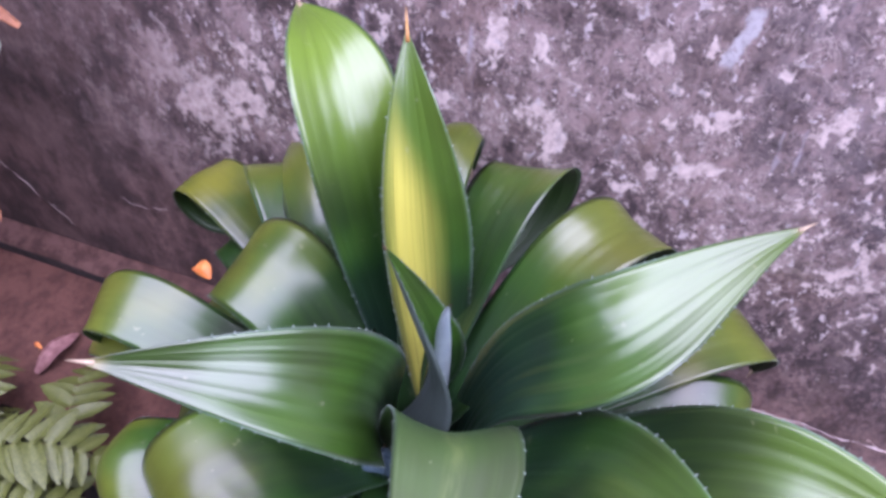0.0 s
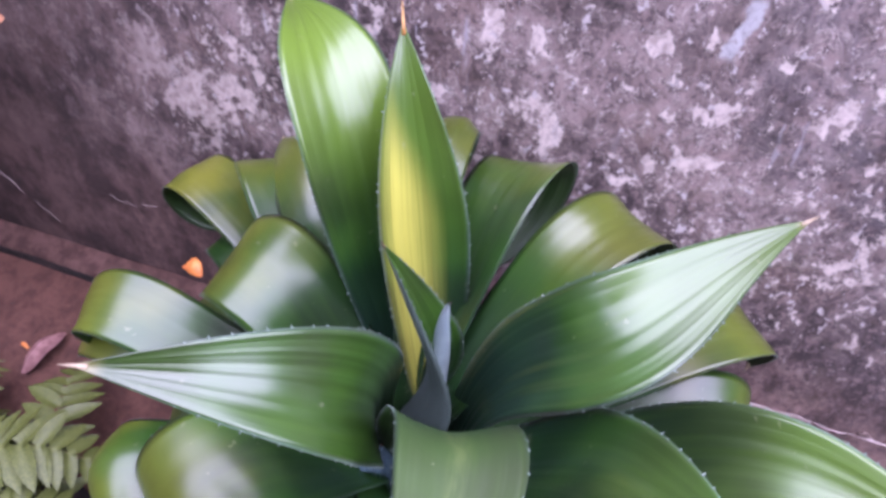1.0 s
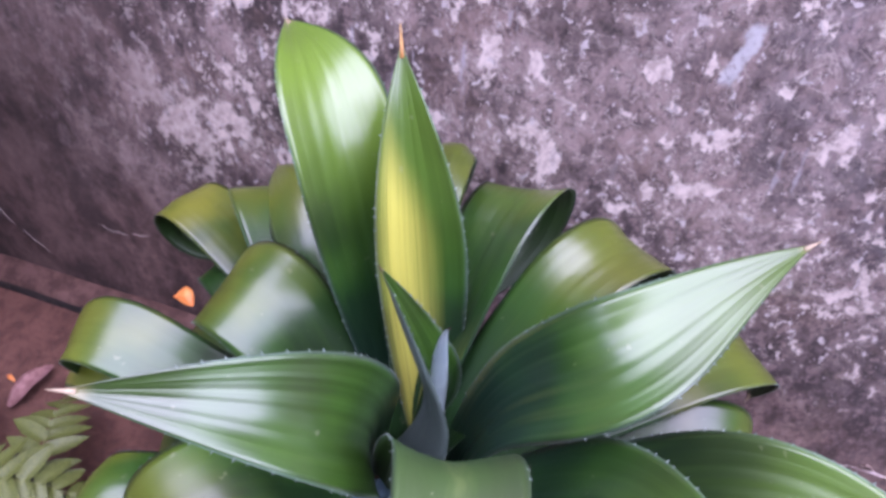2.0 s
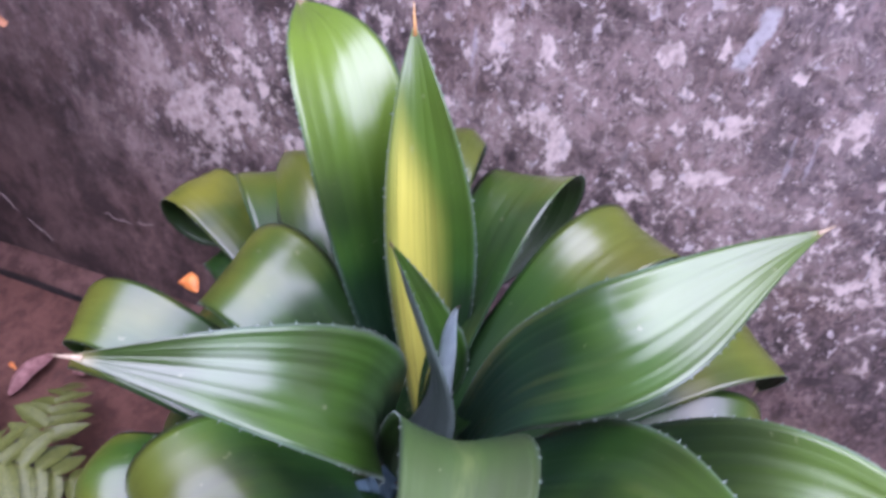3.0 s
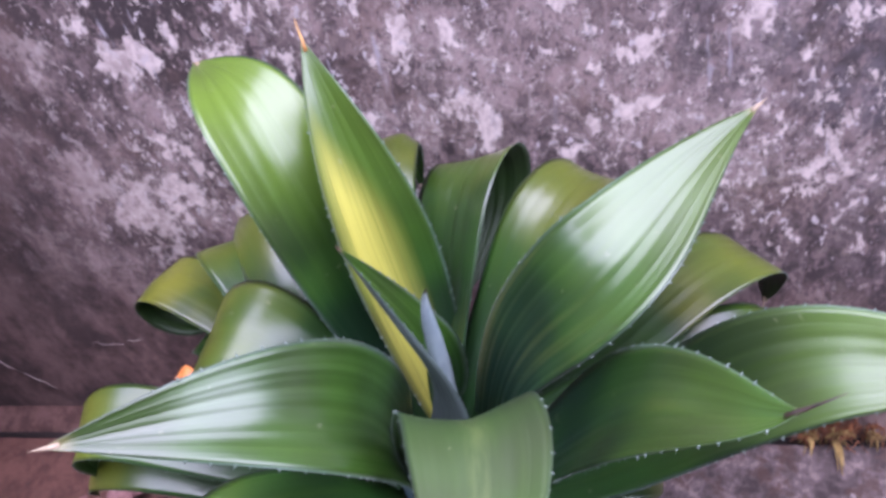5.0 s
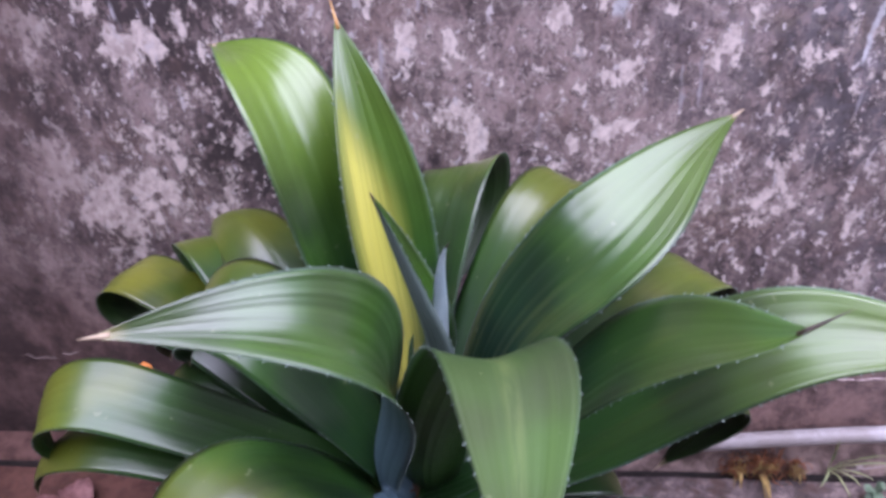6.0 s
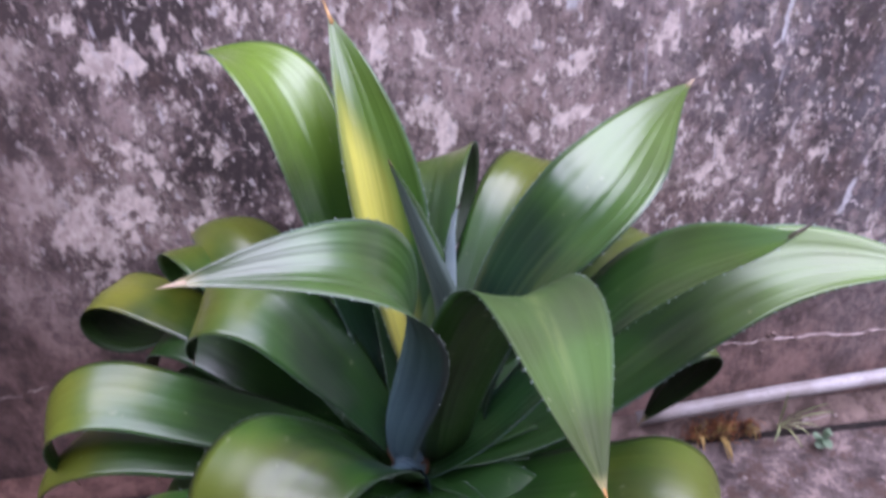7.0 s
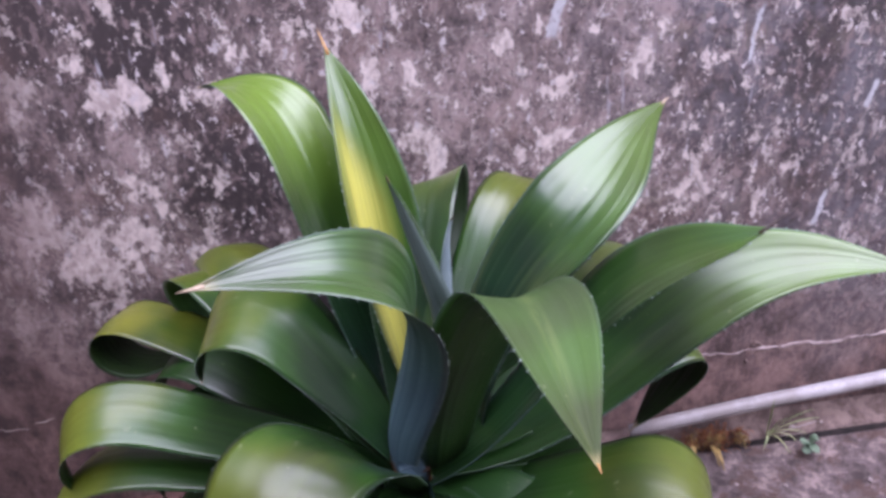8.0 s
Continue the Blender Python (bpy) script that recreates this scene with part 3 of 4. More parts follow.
def arched_rings(turn, drift, rise, length, bend, at, spread, twist, foot, count):
    """The same for a blade that rises from the crown, arches over and rolls under: degrees and metres; bend is the whole turn round the arch, which lies at a share of the length."""
    a0 = radians(turn)
    start = Vector((CROWN.x + 0.025 * math.cos(a0), CROWN.y + 0.025 * math.sin(a0), foot)) - AGAVE_AT
    out, c, before = [], start, None
    for i in range(count):
        u = i / (count - 1)
        el = radians(rise - bend * ease((u - at + spread / 2) / spread) - 12 * u)
        a = radians(turn + drift * (u - 0.3))
        t = Vector((math.cos(el) * math.cos(a), math.cos(el) * math.sin(a), math.sin(el)))
        if before:
            c = c + (t + before) * (length / (count - 1) / 2)
        before = t
        s = Vector((math.sin(a), -math.cos(a), 0))
        nrm = s.cross(t)
        w = twist[0] + twist[1] * u
        s2 = s * math.cos(w) + nrm * math.sin(w)
        out.append((u, c.copy(), s2, s2.cross(t), t))
    return out


def arched_leaf(turn, drift, rise, length, bend, at, spread, half, twist, flat, foot, material, **more):
    """An old, arching blade: hollow at its foot and flat or bulging over the arch."""
    def rings(count):
        return arched_rings(turn, drift, rise, length, bend, at, spread, twist, foot, count)
    return agave_leaf(agave, rings, half, None, 0.6, 2.4, lambda u: 0.2 + (flat - 0.2) * ease((u - 0.15) / 0.4), material, base=0.5, length=64, under=M_LEAF_UNDER_SHADE, tooth=0.6, **more)


def agave_leaf(plant, p, half, twist, widest, taper, fold, material, spine=M_SPINE_PALE, label="", length=48, across=14, spine_length=0.010, under=M_LEAF_UNDER, toothed=True, base=0.55, tooth=1.0):
    """One thick, toothed blade with its spine, on the plant. p: five control points, or a function that gives the rings; fold: how far the blade is hollow, or a function of the way along it."""
    bm = bmesh.new()
    uvl = bm.loops.layers.uv.new("UVMap")
    rings_of = p if callable(p) else lambda count: blade_rings(p, twist, count)
    fold_at = fold if callable(fold) else lambda u: fold
    rings = rings_of(length)
    end = rings[-1][1]
    seed = (end.x * 37.1 + end.y * 91.7) % 9.0
    top, low, coords = [], [], {}
    for u, c, s, nrm, t in rings:
        w = max(half * blade_width(u, widest, taper, base), 0.0006)
        bow = fold_at(u)
        thick = (0.007 - 0.0045 * u) * min(1, w / 0.02 + 0.15)
        r0, r1 = [], []
        for k in range(across + 1):
            v = -1 + 2 * k / across
            wave = noise.noise(Vector((u * 5, v * 1.5, seed))) * 0.0022
            q = c + s * (w * v * math.cos(bow)) + nrm * (w * abs(v) ** 1.5 * math.sin(bow) + wave)
            a = bm.verts.new(q)
            coords[a] = (u, 0.5 + v / 2)
            r0.append(a)
            if k in (0, across):
                r1.append(a)
            else:
                b = bm.verts.new(q - nrm * thick * (1 - v * v) ** 0.6)
                coords[b] = (u, 0.5 + v / 2)
                r1.append(b)
        top.append(r0)
        low.append(r1)
    for i in range(length - 1):
        for k in range(across):
            bm.faces.new((top[i][k], top[i][k + 1], top[i + 1][k + 1], top[i + 1][k]))
            bm.faces.new((low[i][k + 1], low[i][k], low[i + 1][k], low[i + 1][k + 1])).material_index = 1
    for f in bm.faces:
        for loop in f.loops:
            loop[uvl].uv = coords[loop.vert]
    leaf = part("leaf", bm, material, plant, label)
    leaf.data.materials.append(under)
    # teeth along both margins
    bm = bmesh.new() if toothed else None
    gap = 0.0
    last = None
    rnd = random.Random(int(seed * 100))
    for u, c, s, nrm, t in rings_of(160) if toothed else ():
        if last is not None:
            gap += (c - last).length
        last = c
        if gap < 0.0105 or u < 0.12 or u > 0.93:
            continue
        gap = rnd.uniform(-0.006, 0.004)
        w, bow = half * blade_width(u, widest, taper, base), fold_at(u)
        for side in (-1, 1):
            e = c + s * (w * side * math.cos(bow)) + nrm * (w * math.sin(bow))
            size = tooth * rnd.uniform(0.0010, 0.0026)
            tip = e + s * side * size * 1.1 + t * size * 0.7
            ring = [bm.verts.new(e + t * size * 0.55 - s * side * 0.001), bm.verts.new(e - t * size * 0.75 - s * side * 0.001),
                    bm.verts.new(e + nrm * 0.0007 - s * side * 0.001), bm.verts.new(e - nrm * 0.0007 - s * side * 0.001)]
            apex = bm.verts.new(tip)
            for a, b in ((0, 2), (2, 1), (1, 3), (3, 0)):
                bm.faces.new((ring[a], ring[b], apex))
    if toothed:
        tagged(part("marginal_teeth", bm, M_TEETH, leaf), kind="stuff")
    # spine at the tip
    bm = bmesh.new()
    u, c, s, nrm, t = rings[-1]
    sweep(bm, [c - t * min(0.012, spine_length * 1.2), c - t * min(0.004, spine_length * 0.4), c + t * spine_length * 0.4, c + t * spine_length], [r * min(1, 0.3 + spine_length * 75) for r in (0.0022, 0.0018, 0.0010, 0.0002)], 8)
    part("spine", bm, spine, leaf)
    return leaf


CROWN = Vector((-0.185, -0.31, 0.29))
agave = group_empty("agave", (CROWN.x, CROWN.y, ground_z(CROWN.x)))
tagged(agave, "large glossy green agave rosette with arching toothed leaves", "plant")
bpy.context.view_layer.update()
AGAVE_AT = agave.matrix_world.translation.copy()


def local(p):
    return [Vector(q) - AGAVE_AT for q in p]


def build_agave():
    bm = bmesh.new()
    n = 40
    h = CROWN.z - AGAVE_AT.z
    rings = []
    for i in range(16):
        z = h * i / 15
        r = 0.034 + 0.012 * math.sin(z * 160) * 0.4 - 0.01 * (i / 15) ** 4
        rings.append([bm.verts.new((math.cos(2 * math.pi * k / n) * (r + 0.006 * noise.noise(Vector((k, z * 40, 0)))),
                                    math.sin(2 * math.pi * k / n) * (r + 0.006 * noise.noise(Vector((k, z * 40, 4)))), z)) for k in range(n)])
    for r0, r1 in zip(rings, rings[1:]):
        for k in range(n):
            bm.faces.new((r0[k], r0[(k + 1) % n], r1[(k + 1) % n], r1[k]))
    bm.faces.new(rings[-1])
    part("trunk", bm, M_TRUNK, agave, "short brown scarred trunk")
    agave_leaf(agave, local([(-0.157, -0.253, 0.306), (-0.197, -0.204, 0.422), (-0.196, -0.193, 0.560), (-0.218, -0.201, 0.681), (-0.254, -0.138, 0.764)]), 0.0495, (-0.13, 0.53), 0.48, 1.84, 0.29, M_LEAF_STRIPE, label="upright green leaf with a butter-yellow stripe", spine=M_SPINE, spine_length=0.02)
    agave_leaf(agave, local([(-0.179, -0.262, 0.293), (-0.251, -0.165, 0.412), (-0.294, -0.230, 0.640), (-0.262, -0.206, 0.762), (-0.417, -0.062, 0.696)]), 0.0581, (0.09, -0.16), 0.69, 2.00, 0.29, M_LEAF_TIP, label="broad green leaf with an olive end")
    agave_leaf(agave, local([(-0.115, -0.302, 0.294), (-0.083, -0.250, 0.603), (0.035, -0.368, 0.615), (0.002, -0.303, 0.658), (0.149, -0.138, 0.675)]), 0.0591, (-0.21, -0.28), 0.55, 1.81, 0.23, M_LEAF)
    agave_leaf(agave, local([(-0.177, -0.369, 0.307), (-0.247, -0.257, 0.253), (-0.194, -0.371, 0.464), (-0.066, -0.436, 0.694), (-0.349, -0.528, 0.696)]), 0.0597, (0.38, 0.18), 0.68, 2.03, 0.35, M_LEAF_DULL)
    agave_leaf(agave, local([(-0.148, -0.322, 0.287), (-0.155, -0.447, 0.523), (-0.052, -0.366, 0.668), (-0.068, -0.438, 0.612), (-0.048, -0.646, 0.591)]), 0.0557, (0.35, -0.36), 0.62, 2.13, 0.22, M_LEAF_FRONT, spine=M_SPINE, spine_length=0.004, under=M_LEAF_UNDER_SHADE)
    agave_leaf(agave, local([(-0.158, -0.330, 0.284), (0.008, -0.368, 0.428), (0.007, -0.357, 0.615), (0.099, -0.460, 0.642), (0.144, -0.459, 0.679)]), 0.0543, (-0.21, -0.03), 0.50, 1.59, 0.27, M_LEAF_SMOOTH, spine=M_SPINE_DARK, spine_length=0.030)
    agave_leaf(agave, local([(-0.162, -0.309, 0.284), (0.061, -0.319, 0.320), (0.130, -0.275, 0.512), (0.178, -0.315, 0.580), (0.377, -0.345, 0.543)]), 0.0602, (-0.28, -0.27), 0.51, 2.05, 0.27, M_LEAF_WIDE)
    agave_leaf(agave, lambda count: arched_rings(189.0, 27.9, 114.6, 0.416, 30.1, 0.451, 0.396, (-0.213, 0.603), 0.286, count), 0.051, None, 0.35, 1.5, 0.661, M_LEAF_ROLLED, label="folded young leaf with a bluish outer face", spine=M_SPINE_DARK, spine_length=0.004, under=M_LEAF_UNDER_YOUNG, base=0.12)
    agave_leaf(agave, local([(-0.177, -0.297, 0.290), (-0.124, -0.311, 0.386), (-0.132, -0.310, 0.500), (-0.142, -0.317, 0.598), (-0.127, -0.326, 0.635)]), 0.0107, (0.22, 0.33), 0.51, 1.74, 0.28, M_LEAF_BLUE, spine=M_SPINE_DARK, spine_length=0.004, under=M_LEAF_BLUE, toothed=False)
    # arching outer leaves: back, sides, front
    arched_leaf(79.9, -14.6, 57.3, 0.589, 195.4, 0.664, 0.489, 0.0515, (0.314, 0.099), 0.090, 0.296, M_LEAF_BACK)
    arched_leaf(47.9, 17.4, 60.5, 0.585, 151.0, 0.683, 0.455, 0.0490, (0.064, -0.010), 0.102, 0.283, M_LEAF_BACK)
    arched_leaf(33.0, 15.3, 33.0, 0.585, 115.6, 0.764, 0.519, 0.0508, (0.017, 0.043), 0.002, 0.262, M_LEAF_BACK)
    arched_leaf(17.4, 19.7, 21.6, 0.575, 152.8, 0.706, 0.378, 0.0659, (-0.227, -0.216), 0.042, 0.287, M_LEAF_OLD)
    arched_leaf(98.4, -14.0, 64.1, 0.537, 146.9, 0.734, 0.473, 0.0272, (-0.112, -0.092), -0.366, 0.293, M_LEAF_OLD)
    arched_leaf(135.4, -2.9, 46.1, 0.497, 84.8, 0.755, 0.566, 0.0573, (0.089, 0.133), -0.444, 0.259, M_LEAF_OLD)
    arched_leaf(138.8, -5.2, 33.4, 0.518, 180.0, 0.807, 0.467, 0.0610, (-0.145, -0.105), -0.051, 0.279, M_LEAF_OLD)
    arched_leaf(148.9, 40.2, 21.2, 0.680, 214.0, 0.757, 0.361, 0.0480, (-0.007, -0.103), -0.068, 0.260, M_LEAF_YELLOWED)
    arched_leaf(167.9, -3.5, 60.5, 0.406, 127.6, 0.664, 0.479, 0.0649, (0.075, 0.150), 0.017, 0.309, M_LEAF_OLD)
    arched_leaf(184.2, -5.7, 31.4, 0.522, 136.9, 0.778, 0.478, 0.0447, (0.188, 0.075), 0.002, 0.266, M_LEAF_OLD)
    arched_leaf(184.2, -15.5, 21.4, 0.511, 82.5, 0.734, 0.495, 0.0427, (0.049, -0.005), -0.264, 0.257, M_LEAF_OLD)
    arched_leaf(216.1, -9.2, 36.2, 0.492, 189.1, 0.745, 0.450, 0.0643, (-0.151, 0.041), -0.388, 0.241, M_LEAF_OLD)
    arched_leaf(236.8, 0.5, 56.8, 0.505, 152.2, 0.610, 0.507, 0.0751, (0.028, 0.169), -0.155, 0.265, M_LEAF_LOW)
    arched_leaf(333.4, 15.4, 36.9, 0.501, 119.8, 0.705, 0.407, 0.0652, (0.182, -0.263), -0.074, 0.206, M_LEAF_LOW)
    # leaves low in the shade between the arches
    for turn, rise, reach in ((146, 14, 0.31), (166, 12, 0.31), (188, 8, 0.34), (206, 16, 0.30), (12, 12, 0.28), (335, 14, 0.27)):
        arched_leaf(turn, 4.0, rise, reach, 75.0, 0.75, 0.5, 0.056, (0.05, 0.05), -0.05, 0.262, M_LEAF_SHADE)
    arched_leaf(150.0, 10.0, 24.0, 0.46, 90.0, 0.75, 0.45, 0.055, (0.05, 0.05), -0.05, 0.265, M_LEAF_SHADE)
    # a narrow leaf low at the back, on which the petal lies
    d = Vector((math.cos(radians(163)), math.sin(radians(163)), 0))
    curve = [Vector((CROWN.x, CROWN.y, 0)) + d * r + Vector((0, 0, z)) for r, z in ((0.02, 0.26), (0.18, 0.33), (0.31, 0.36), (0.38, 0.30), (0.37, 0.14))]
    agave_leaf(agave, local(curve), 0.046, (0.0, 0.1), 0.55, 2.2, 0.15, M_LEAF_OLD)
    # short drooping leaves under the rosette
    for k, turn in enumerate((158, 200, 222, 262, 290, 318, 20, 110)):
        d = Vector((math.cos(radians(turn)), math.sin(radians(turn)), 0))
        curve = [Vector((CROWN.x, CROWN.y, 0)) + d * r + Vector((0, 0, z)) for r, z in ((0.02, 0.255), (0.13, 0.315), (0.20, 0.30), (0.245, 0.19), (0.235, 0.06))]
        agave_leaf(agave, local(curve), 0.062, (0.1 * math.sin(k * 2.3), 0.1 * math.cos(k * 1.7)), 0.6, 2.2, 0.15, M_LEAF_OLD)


build_agave()


# ---- small things round the plant ----
def build_pipe():
    """White plastic pipe, one cut end on the ledge, rising along the wall."""
    a, b = Vector((0.188, -0.028, 0.034)), Vector((1.75, -0.024, 0.325))
    bm = bmesh.new()
    n, ro, ri = 24, 0.0122, 0.0102
    t = (b - a).normalized()
    s = t.cross(Vector((0, 0, 1))).normalized()
    w = t.cross(s)
    steps = 30
    outer, inner = [], []
    for i in range(steps + 1):
        c = a.lerp(b, i / steps) + Vector((0, 0, 0.003 * math.sin(i * 0.5)))
        outer.append([bm.verts.new(c + (s * math.cos(2 * math.pi * k / n) + w * math.sin(2 * math.pi * k / n)) * ro) for k in range(n)])
        inner.append([bm.verts.new(c + (s * math.cos(2 * math.pi * k / n) + w * math.sin(2 * math.pi * k / n)) * ri) for k in range(n)])
    for rows, flip in ((outer, False), (inner, True)):
        for r0, r1 in zip(rows, rows[1:]):
            for k in range(n):
                q = (r0[k], r0[(k + 1) % n], r1[(k + 1) % n], r1[k])
                bm.faces.new(q[::-1] if flip else q)
    for r0, r1 in ((outer[0], inner[0]), (inner[-1], outer[-1])):
        for k in range(n):
            bm.faces.new((r0[(k + 1) % n], r0[k], r1[k], r1[(k + 1) % n]))
    ob = mesh_object("pipe", bm, M_PIPE)
    tagged(ob, "white plastic water pipe with a cut end against the wall", "pipe")


def blade(bm, p, half, bend=0.0, count=10, fold=0.2, seed=0.0, thick=0.0006, blunt=False):
    """A thin pointed leaf along points, with a folded midrib."""
    pts = [Vector(q) for q in p]
    rings = []
    for i in range(count):
        u = i / (count - 1)
        k = u * (len(pts) - 1)
        j = min(int(k), len(pts) - 2)
        c = pts[j].lerp(pts[j + 1], k - j)
        t = (pts[j + 1] - pts[j]).normalized()
        s = t.cross(Vector((0, 0, 1)))
        s = s.normalized() if s.length > 0.05 else Vector((1, 0, 0))
        nrm = s.cross(t)
        w = half * max(0.02, math.sin(math.pi * min(1, u * 0.92 + 0.06)) ** 0.8)
        if blunt:
            w = half * min(0.35 + u, 1) * max(0.03, 1 - max(0, (u - 0.92) / 0.08) ** 2) ** 0.5
        row = []
        for v in (-1, -0.5, 0, 0.5, 1):
            wob = noise.noise(Vector((u * 6, v * 2, seed))) * half * 0.25
            row.append(c + s * (w * v) + nrm * (abs(v) * w * fold + wob + bend * u * u))
        rings.append((row, nrm))
    top = [[bm.verts.new(q) for q in row] for row, _ in rings]
    low = [[bm.verts.new(q - nrm * thick) for q in row] for row, nrm in rings]
    for i in range(count - 1):
        for k in range(4):
            bm.faces.new((top[i][k], top[i][k + 1], top[i + 1][k + 1], top[i + 1][k]))
            bm.faces.new((low[i][k + 1], low[i][k], low[i + 1][k], low[i + 1][k + 1]))
        for k in (0, 4):
            bm.faces.new((top[i][k], top[i + 1][k], low[i + 1][k], low[i][k]))


def pinna_mesh():
    """A lance-shaped, wavy leaflet, one long, broad where it joins the stem."""
    bm = bmesh.new()
    rows = []
    for i in range(11):
        u = i / 10
        w = 0.185 * min(1, 0.80 + 0.6 * u) * (1 - max(0, (u - 0.35) / 0.65) ** 1.9) * (1 + 0.07 * math.cos(u * 26)) + 0.006
        rows.append([bm.verts.new((u, v * w, 0.10 * abs(v) ** 1.3 * (1 - u) - 0.14 * u * u)) for v in (-1, -0.5, 0, 0.5, 1)])
    for r0, r1 in zip(rows, rows[1:]):
        for k in range(4):
            bm.faces.new((r0[k], r0[k + 1], r1[k + 1], r1[k]))
    me = bpy.data.meshes.new("pinna")
    bm.to_mesh(me)
    bm.free()
    for p in me.polygons:
        p.use_smooth = True
    me.materials.append(M_FERN)
    return me


def build_fern():
    at = Vector((-0.80, -0.60, ground_z(-0.80)))
    fern = group_empty("fern", at)
    tagged(fern, "light green fern with feathery fronds beside the agave", "fern")
    me = pinna_mesh()
    rnd = random.Random(11)
    # foot, middle, tip of each frond and its longest pinna
    fronds = [((-0.655, -0.52, -0.04), (-0.722, -0.375, 0.030), (-0.778, -0.245, -0.02), 0.072), ((-0.88, -0.52, -0.04), (-0.74, -0.44, 0.075), (-0.610, -0.405, 0.04), 0.076),
              ((-0.90, -0.60, -0.06), (-0.910, -0.42, 0.03), (-0.943, -0.302, -0.02), 0.090), ((-0.80, -0.60, -0.06), (-0.84, -0.47, 0.00), (-0.87, -0.36, -0.05), 0.066),
              ((-0.80, -0.60, -0.06), (-0.72, -0.60, 0.11), (-0.60, -0.60, 0.07), 0.066), ((-0.80, -0.60, -0.06), (-0.93, -0.50, 0.02), (-1.03, -0.40, -0.04), 0.070),
              ((-0.80, -0.60, -0.06), (-0.96, -0.58, 0.08), (-1.08, -0.52, 0.0), 0.066), ((-0.80, -0.60, -0.06), (-0.71, -0.52, 0.05), (-0.62, -0.47, 0.02), 0.068),
              ((-0.83, -0.60, -0.06), (-0.80, -0.50, -0.01), (-0.775, -0.42, -0.04), 0.062)]
    for foot, mid, tip, size in fronds:
        a, b, c = Vector(foot) - at, Vector(mid) - at, Vector(tip) - at
        pts = []
        for i in range(65):
            u = i / 64
            q = b * 2 - (a + c) * 0.5
            pts.append(a * (1 - u) ** 2 + q * (2 * u * (1 - u)) + c * u * u)
        bm = bmesh.new()
        sweep(bm, pts[::2], [0.0020 - 0.0014 * i / 32 for i in range(33)], 6)
        frond = part("frond", bm, M_FERN_STEM, fern)
        step = 0.0
        place = []
        for i in range(1, 65):
            step += (pts[i] - pts[i - 1]).length
            if step > 0.0265 * (1.15 - 0.45 * i / 64) and i > 10:
                step = 0
                place.append(i)
        for i in place:
            u = i / 64
            t = (pts[min(i + 1, 64)] - pts[i - 1]).normalized()
            s = t.cross(Vector((0, 0, 1))).normalized()
            n = s.cross(t)
            length = size * min(1, 0.28 + (1.0 - u) * 2.0) * rnd.uniform(0.88, 1.12)
            for side in (-1, 1):
                lean = rnd.uniform(0.40, 0.62) + 0.9 * max(0, u - 0.7)
                d = (s * side + t * lean + n * rnd.uniform(-0.18, 0.22)).normalized()
                e = (n + s * (side * rnd.uniform(-0.25, 0.25))).cross(d).normalized()
                m = Matrix((d, e, d.cross(e))).transposed().to_4x4()
                leaf = new("pinna", me)
                leaf.parent = frond
                leaf.matrix_basis = Matrix.Translation(pts[i]) @ m @ Matrix.Diagonal((length, max(length, 0.045), length, 1))


def build_fern_shade():
    """A low ragged near-black mound, added as the shade under the fern."""
    bm = bmesh.new()
    rows = []
    for k in range(8):
        r = k / 7
        row = []
        for i in range(64):
            g = math.tau * i / 64
            wide = 1 + 0.28 * noise.noise(Vector((math.cos(g) * 2, math.sin(g) * 2, 3))) + 0.10 * noise.noise(Vector((math.cos(g) * 9, math.sin(g) * 9, 8)))
            x, y = -0.86 + 0.27 * r * wide * math.cos(g), -0.53 + 0.20 * r * wide * math.sin(g)
            row.append(bm.verts.new((x, y, ground_z(x) + 0.016 * (1 - r ** 3) + (0.010 * noise.noise(Vector((x * 40, y * 40, 1))) if r < 1 else -0.012))))
        rows.append(row)
    for r0, r1 in zip(rows[1:], rows[2:]):
        for i in range(64):
            j = (i + 1) % 64
            bm.faces.new((r0[i], r1[i], r1[j], r0[j]))
    bm.faces.new(rows[1])
    for v in rows[0]:
        bm.verts.remove(v)
    tagged(mesh_object("fern_shade_mound", bm, M_GAP), "near-black mound added as the shade under the fern", "soil", kind="structure")


def build_grass():
    at = Vector((0.425, -0.040, ground_z(0.425) + 0.004))
    tuft = group_empty("grass_tuft", at)
    tagged(tuft, "small tuft of green grass by the white pipe", "grass")
    rnd = random.Random(3)
    ends = [(-0.012, -0.022, 0.095), (0.075, -0.02, 0.045), (0.055, -0.03, 0.075), (-0.02, -0.035, -0.004), (0.03, -0.045, 0.02), (0.012, -0.03, 0.06), (0.048, -0.04, 0.03), (0.02, -0.05, -0.002)]
    for e in ends:
        bm = bmesh.new()
        e = Vector(e)
        m = e * 0.5 + Vector((rnd.uniform(-0.004, 0.004), -0.006, 0.022))
        pts = [Vector((rnd.uniform(-0.004, 0.004), 0, 0)) * (1 - u) ** 2 + m * (2 * u * (1 - u)) + e * u * u for u in [i / 7 for i in range(8)]]
        blade(bm, pts, 0.0016, 0, 12, 0.4, rnd.random() * 9, 0.0003)
        part("blade", bm, M_GRASS, tuft)


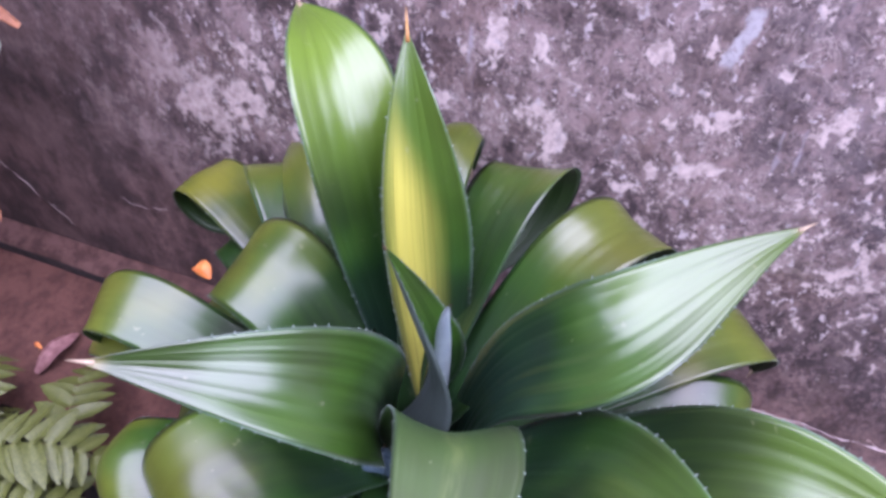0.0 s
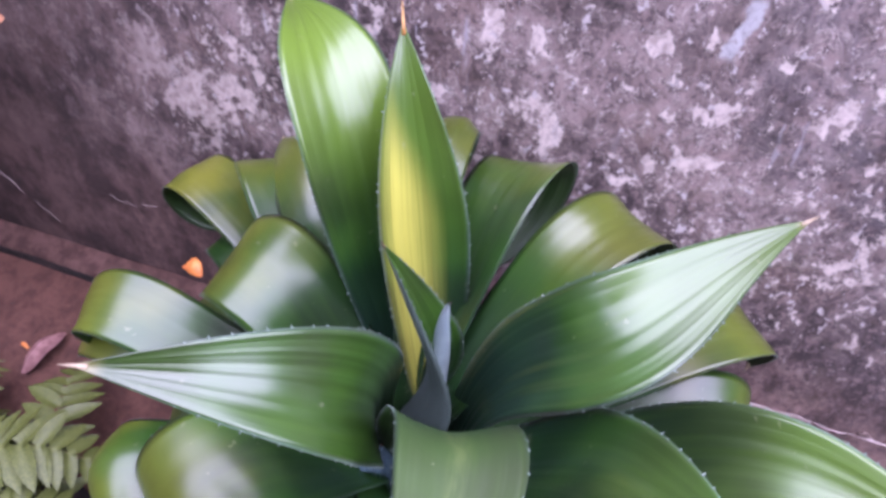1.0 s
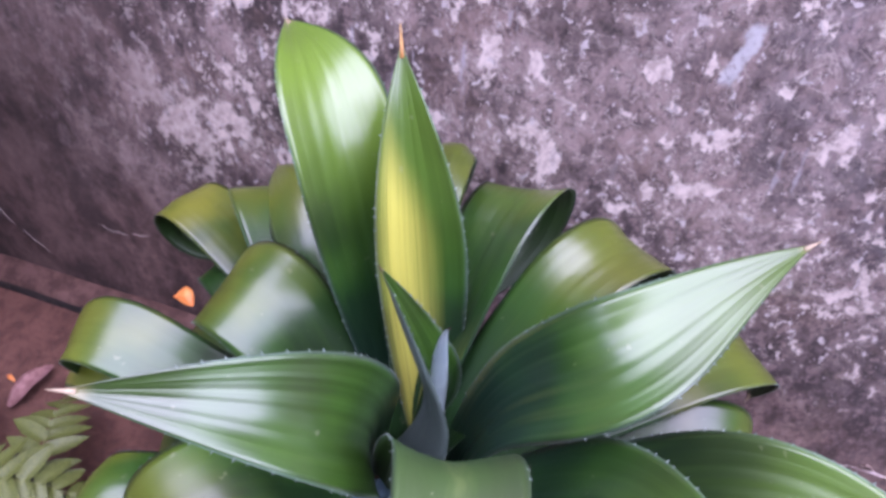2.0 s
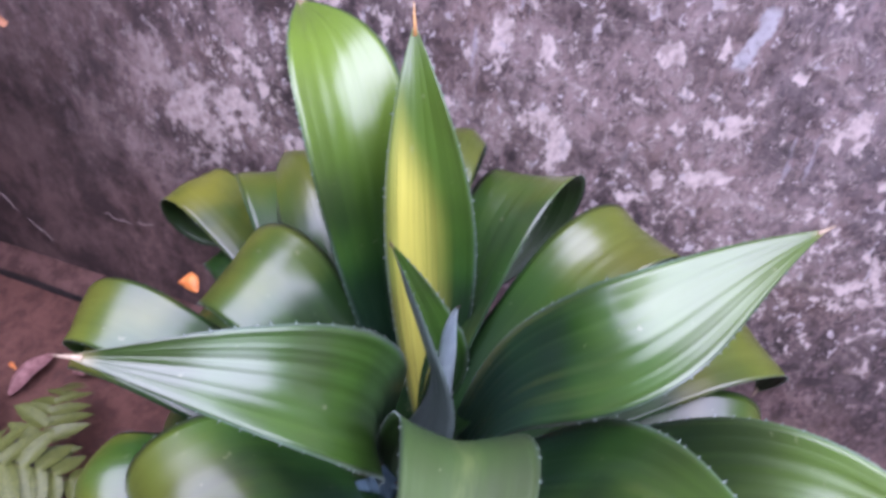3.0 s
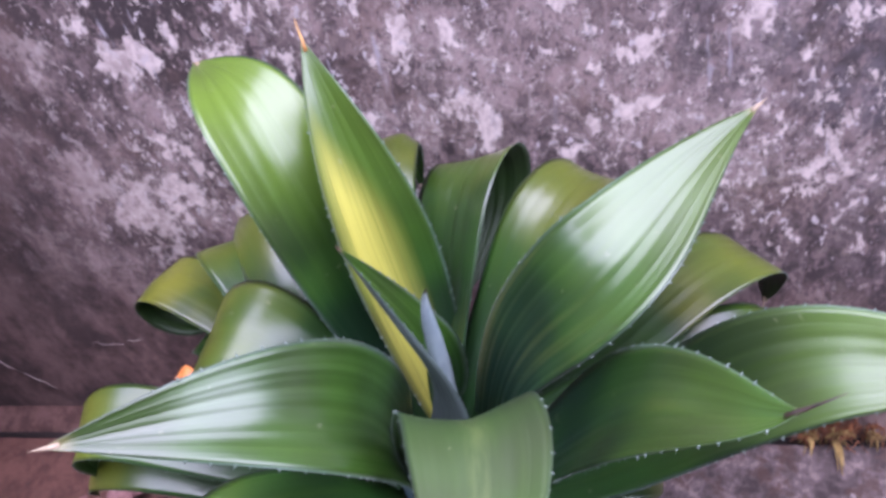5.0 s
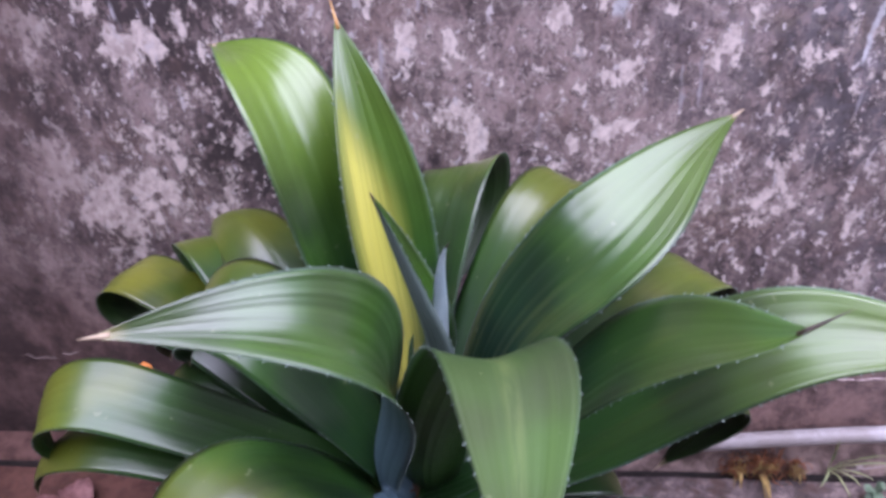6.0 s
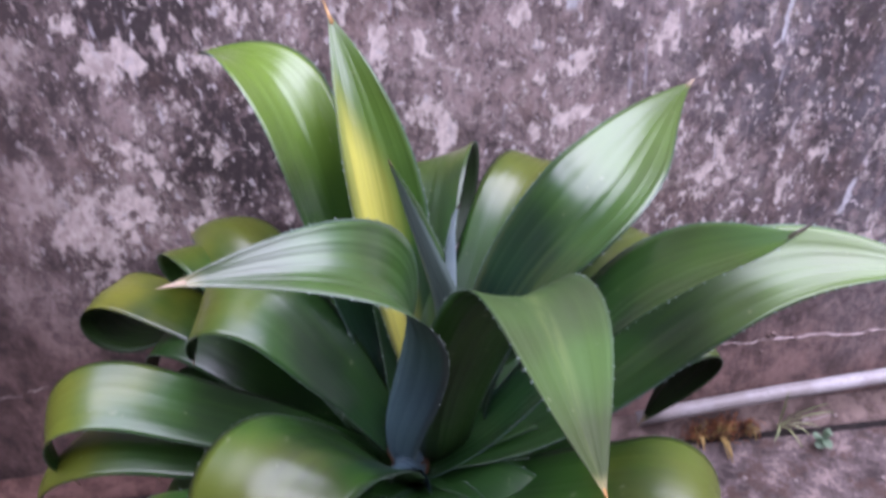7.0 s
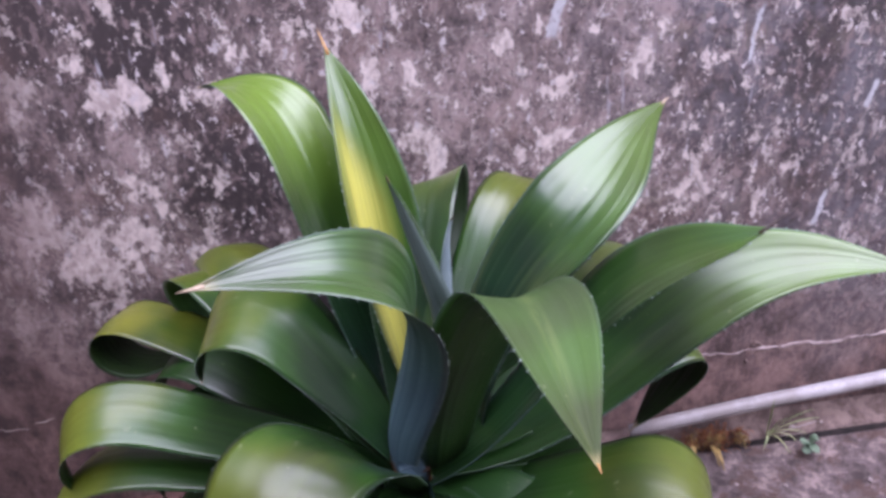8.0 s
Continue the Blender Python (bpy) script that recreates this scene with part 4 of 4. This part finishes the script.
def build_sprout():
    at = Vector((0.472, -0.085, ground_z(0.472)))
    ob = group_empty("sprout", at)
    tagged(ob, "tiny green seedling with round leaves in the concrete", "plant")
    bm = bmesh.new()
    sweep(bm, [(0, 0, -0.004), (0.002, -0.003, 0.01), (0.004, -0.006, 0.022)], [0.001, 0.0009, 0.0007], 6)
    part("stem", bm, M_SPROUT, ob)
    for ax, ay, az in ((0.016, -0.006, 0.030), (-0.014, -0.010, 0.026), (0.010, -0.024, 0.016), (-0.008, -0.020, 0.012)):
        bm = bmesh.new()
        blade(bm, [(0.003, -0.004, 0.018), (ax * 0.6, ay * 0.7, az), (ax, ay, az - 0.002)], 0.0085, 0, 8, 0.25, ax * 50)
        part("leaf", bm, M_SPROUT, ob)


def build_moss():
    """Dry moss and rootlets gathered under the pipe."""
    bm = bmesh.new()
    rnd = random.Random(8)
    for i in range(400):
        x = rnd.choice((0.285, 0.318, 0.330, 0.335, 0.372)) + rnd.gauss(0, 0.010)
        y = -0.040 + rnd.gauss(0, 0.010)
        z = ground_z(x) + 0.003 + abs(rnd.gauss(0, 0.010))
        d = Vector((rnd.gauss(0, 1), rnd.gauss(-0.5, 1), rnd.gauss(0.1, 0.8))).normalized() * rnd.uniform(0.006, 0.022)
        p = Vector((x, min(y, -0.006), z))
        q = p + d
        q.y = min(q.y, -0.004)
        q.z = max(q.z, ground_z(q.x) + 0.001)
        sweep(bm, [p, p.lerp(q, 0.5) + Vector((0, 0, 0.003)), q], [0.0011, 0.0009, 0.0003], 4)
    ob = mesh_object("moss", bm, M_MOSS)
    tagged(ob, "reddish brown dry moss and rootlets under the pipe", "moss", kind="stuff")
    bm = bmesh.new()
    for i in range(150):
        x = rnd.choice((0.288, 0.320, 0.332, 0.372)) + rnd.gauss(0, 0.006)
        p = Vector((x, -0.046 - abs(rnd.gauss(0, 0.004)), ground_z(x) + 0.004 + abs(rnd.gauss(0, 0.010))))
        q = p + Vector((rnd.gauss(0.001, 0.005), -abs(rnd.gauss(0, 0.007)), rnd.gauss(0, 0.007)))
        q.z = max(q.z, ground_z(q.x) + 0.002)
        sweep(bm, [p, p.lerp(q, 0.5) + Vector((rnd.gauss(0, 0.002), 0, 0.003)), q], [0.0008, 0.0008, 0.0003], 4)
    for x, reach in ((0.286, 0.030), (0.290, 0.026), (0.318, 0.052), (0.321, 0.060), (0.324, 0.048), (0.372, 0.020)):
        p = Vector((x, -0.050, ground_z(x) + 0.010))
        q = p + Vector((rnd.gauss(0.004, 0.003), -reach, 0))
        q.z = ground_z(q.x) + 0.005
        sweep(bm, [p, p.lerp(q, 0.5) + Vector((0.002, 0, 0.006)), q], [0.0018, 0.0020, 0.0008], 5)
    ob = mesh_object("dry_stems", bm, M_STRAW)
    tagged(ob, "yellowed moss tufts and stems trailing over the gap", "dry stems", kind="stuff")


def build_pebbles():
    rnd = random.Random(31)
    for x, y, r in ((0.469, -0.036, 0.006), (0.335, -0.140, 0.004), (0.409, -0.155, 0.0035), (0.541, -0.167, 0.004), (0.520, -0.034, 0.003)):
        bm = bmesh.new()
        bmesh.ops.create_icosphere(bm, subdivisions=2, radius=r)
        for v in bm.verts:
            v.co *= 1 + 0.7 * noise.noise(v.co * 120 + Vector((x * 60, 0, 0)))
            v.co.z *= 0.45
        ob = mesh_object("pebble", bm, M_PEBBLE)
        ob.location = (x, y, ground_z(x) + r * 0.35 + (0.006 if y > -0.045 else 0.0))
        ob.rotation_euler = (0, 0, rnd.uniform(0, 6))
        tagged(ob, "small pale chip of plaster on the ground", "pebble", group="chips by the pipe")


def build_twigs():
    for a, b, r in (((0.435, -0.048, 0.022), (0.505, -0.046, 0.042), 0.0016), ((0.440, -0.052, 0.020), (0.478, -0.060, 0.030), 0.0011)):
        bm = bmesh.new()
        a, b = Vector(a), Vector(b)
        pts = [a.lerp(b, i / 6) + Vector((0, 0, 0.0015 * noise.noise(Vector((i, a.x * 50, 0))))) for i in range(7)]
        sweep(bm, pts, [r * (1 - 0.06 * i) for i in range(7)], 6)
        tagged(mesh_object("twig", bm, M_PEBBLE), "thin pale dry twig caught in the grass tuft", "twig", group="twigs by the pipe")


def build_dry_plant():
    """A withered plant whose pointed brown leaves reach in along the wall."""
    at = Vector((-1.42, -0.22, ground_z(-1.42)))
    ob = group_empty("withered_plant", at)
    tagged(ob, "withered plant with dry orange-brown pointed leaves", "plant")
    bm = bmesh.new()
    sweep(bm, [(0, 0, -0.01), (0.005, 0.0, 0.12), (0.0, 0.01, 0.36), (0.01, 0.03, 0.60)], [0.022, 0.018, 0.015, 0.010], 12)
    part("stem", bm, M_DRY, ob)
    rnd = random.Random(21)
    for root, mid, tip, half, blunt in (
        (0.60, (-1.00, -0.14, 0.76), (-0.785, -0.12, 0.585), 0.026, False),
        (0.36, (-1.12, -0.15, 0.42), (-0.905, -0.12, 0.430), 0.018, False),
        (0.25, (-1.18, -0.15, 0.33), (-1.010, -0.12, 0.255), 0.026, True),
        (0.08, (-1.22, -0.16, 0.12), (-1.025, -0.12, 0.104), 0.024, True),
        (0.02, (-1.20, -0.21, 0.05), (-1.045, -0.225, -0.055), 0.024, False),
        (-0.04, (-1.24, -0.26, 0.00), (-1.080, -0.275, -0.085), 0.036, False),
        (-0.08, (-1.26, -0.31, -0.04), (-1.120, -0.33, -0.098), 0.034, False),
    ):
        bm = bmesh.new()
        s, m, e = Vector((-1.42, -0.20, root)) - at, Vector(mid) - at, Vector(tip) - at
        pts = [s * (1 - u) ** 2 + m * (2 * u * (1 - u)) + e * u * u for u in [i / 9 for i in range(10)]]
        blade(bm, pts, half, 0, 60 if blunt else 18, 0.35, rnd.random() * 9, 0.001, blunt)
        part("leaf", bm, M_DRY, ob)
    bm = bmesh.new()
    pts = [Vector(q) - at for q in ((-1.42, -0.20, 0.44), (-1.22, -0.15, 0.50), (-1.02, -0.13, 0.505), (-0.855, -0.12, 0.512))]
    blade(bm, pts, 0.042, 0, 60, 0.15, 2.0, 0.002, True)
    part("leaf", bm, M_PALE, ob, "pale grey-green rounded leaf")


def build_fallen():
    """Fallen petals and leaves."""
    bm = bmesh.new()
    rnd = random.Random(5)
    p = Vector(PETAL_AT)
    blade(bm, [p + Vector((-0.015, 0.004, 0.004)), p + Vector((0, 0, 0.012)), p + Vector((0.016, -0.006, 0.003))], 0.012, 0.002, 10, 0.5, 1.0, 0.0008)
    tagged(mesh_object("petal", bm, M_PETAL), "fallen orange petal caught between the agave leaves", "petal")
    bm = bmesh.new()
    z = ground_z(-0.94) + 0.004
    blade(bm, [(-0.951, -0.222, z), (-0.941, -0.226, z + 0.005), (-0.931, -0.228, z)], 0.004, 0, 8, 0.5, 3.0, 0.0008)
    tagged(mesh_object("petal", bm, M_PETAL), "small torn orange petal on the reddish ground", "petal")
    for x, y, dx, dy, half in ((-0.80, -0.17, 0.07, 0.05, 0.030), (-0.894, -0.228, 0.018, 0.096, 0.017), (-0.76, -0.13, 0.05, -0.06, 0.026)):
        bm = bmesh.new()
        z = ground_z(x) + 0.012
        blade(bm, [(x - dx / 2, y - dy / 2, z - 0.006), (x, y, z + 0.010), (x + dx / 2, y + dy / 2, z)], half, 0, 12, 0.4, x * 40, 0.001)
        tagged(mesh_object("fallen_leaf", bm, M_PINK), "fallen pinkish brown leaf on the ground", "leaf", group="fallen leaves")


def build_roots():
    """Thin dry rootlets, partly loose, on the wall's foot."""
    runs = (((-1.17, 0.150), (-1.115, 0.085), 0.0011), ((-1.105, 0.080), (-1.065, 0.035), 0.0012), ((-1.05, 0.022), (-1.005, -0.022), 0.0009), ((-0.86, 0.118), (-0.80, 0.117), 0.0006), ((-0.79, 0.125), (-0.755, 0.137), 0.0008))
    for k, (a, b, r) in enumerate(runs):
        pts = []
        for i in range(9):
            u = i / 8
            x, z = a[0] + (b[0] - a[0]) * u, a[1] + (b[1] - a[1]) * u
            pts.append((x + 0.005 * noise.noise(Vector((u * 3, k, 1))), -0.003 + 0.002 * noise.noise(Vector((u * 4, k, 5))), z + 0.006 * noise.noise(Vector((u * 3, k, 9)))))
        bm = bmesh.new()
        sweep(bm, pts, [r * (1 - 0.7 * abs(i / 4 - 1) ** 2) for i in range(9)], 6)
        tagged(mesh_object("root", bm, M_ROOT), "thin pale dry root clinging to the wall", "root", group="roots on the wall")


PETAL_AT = (-0.549, -0.177, 0.275)
build_pipe()
build_fern_shade()
build_fern()
build_grass()
build_sprout()
build_moss()
build_pebbles()
build_twigs()
build_dry_plant()
build_fallen()
build_roots()
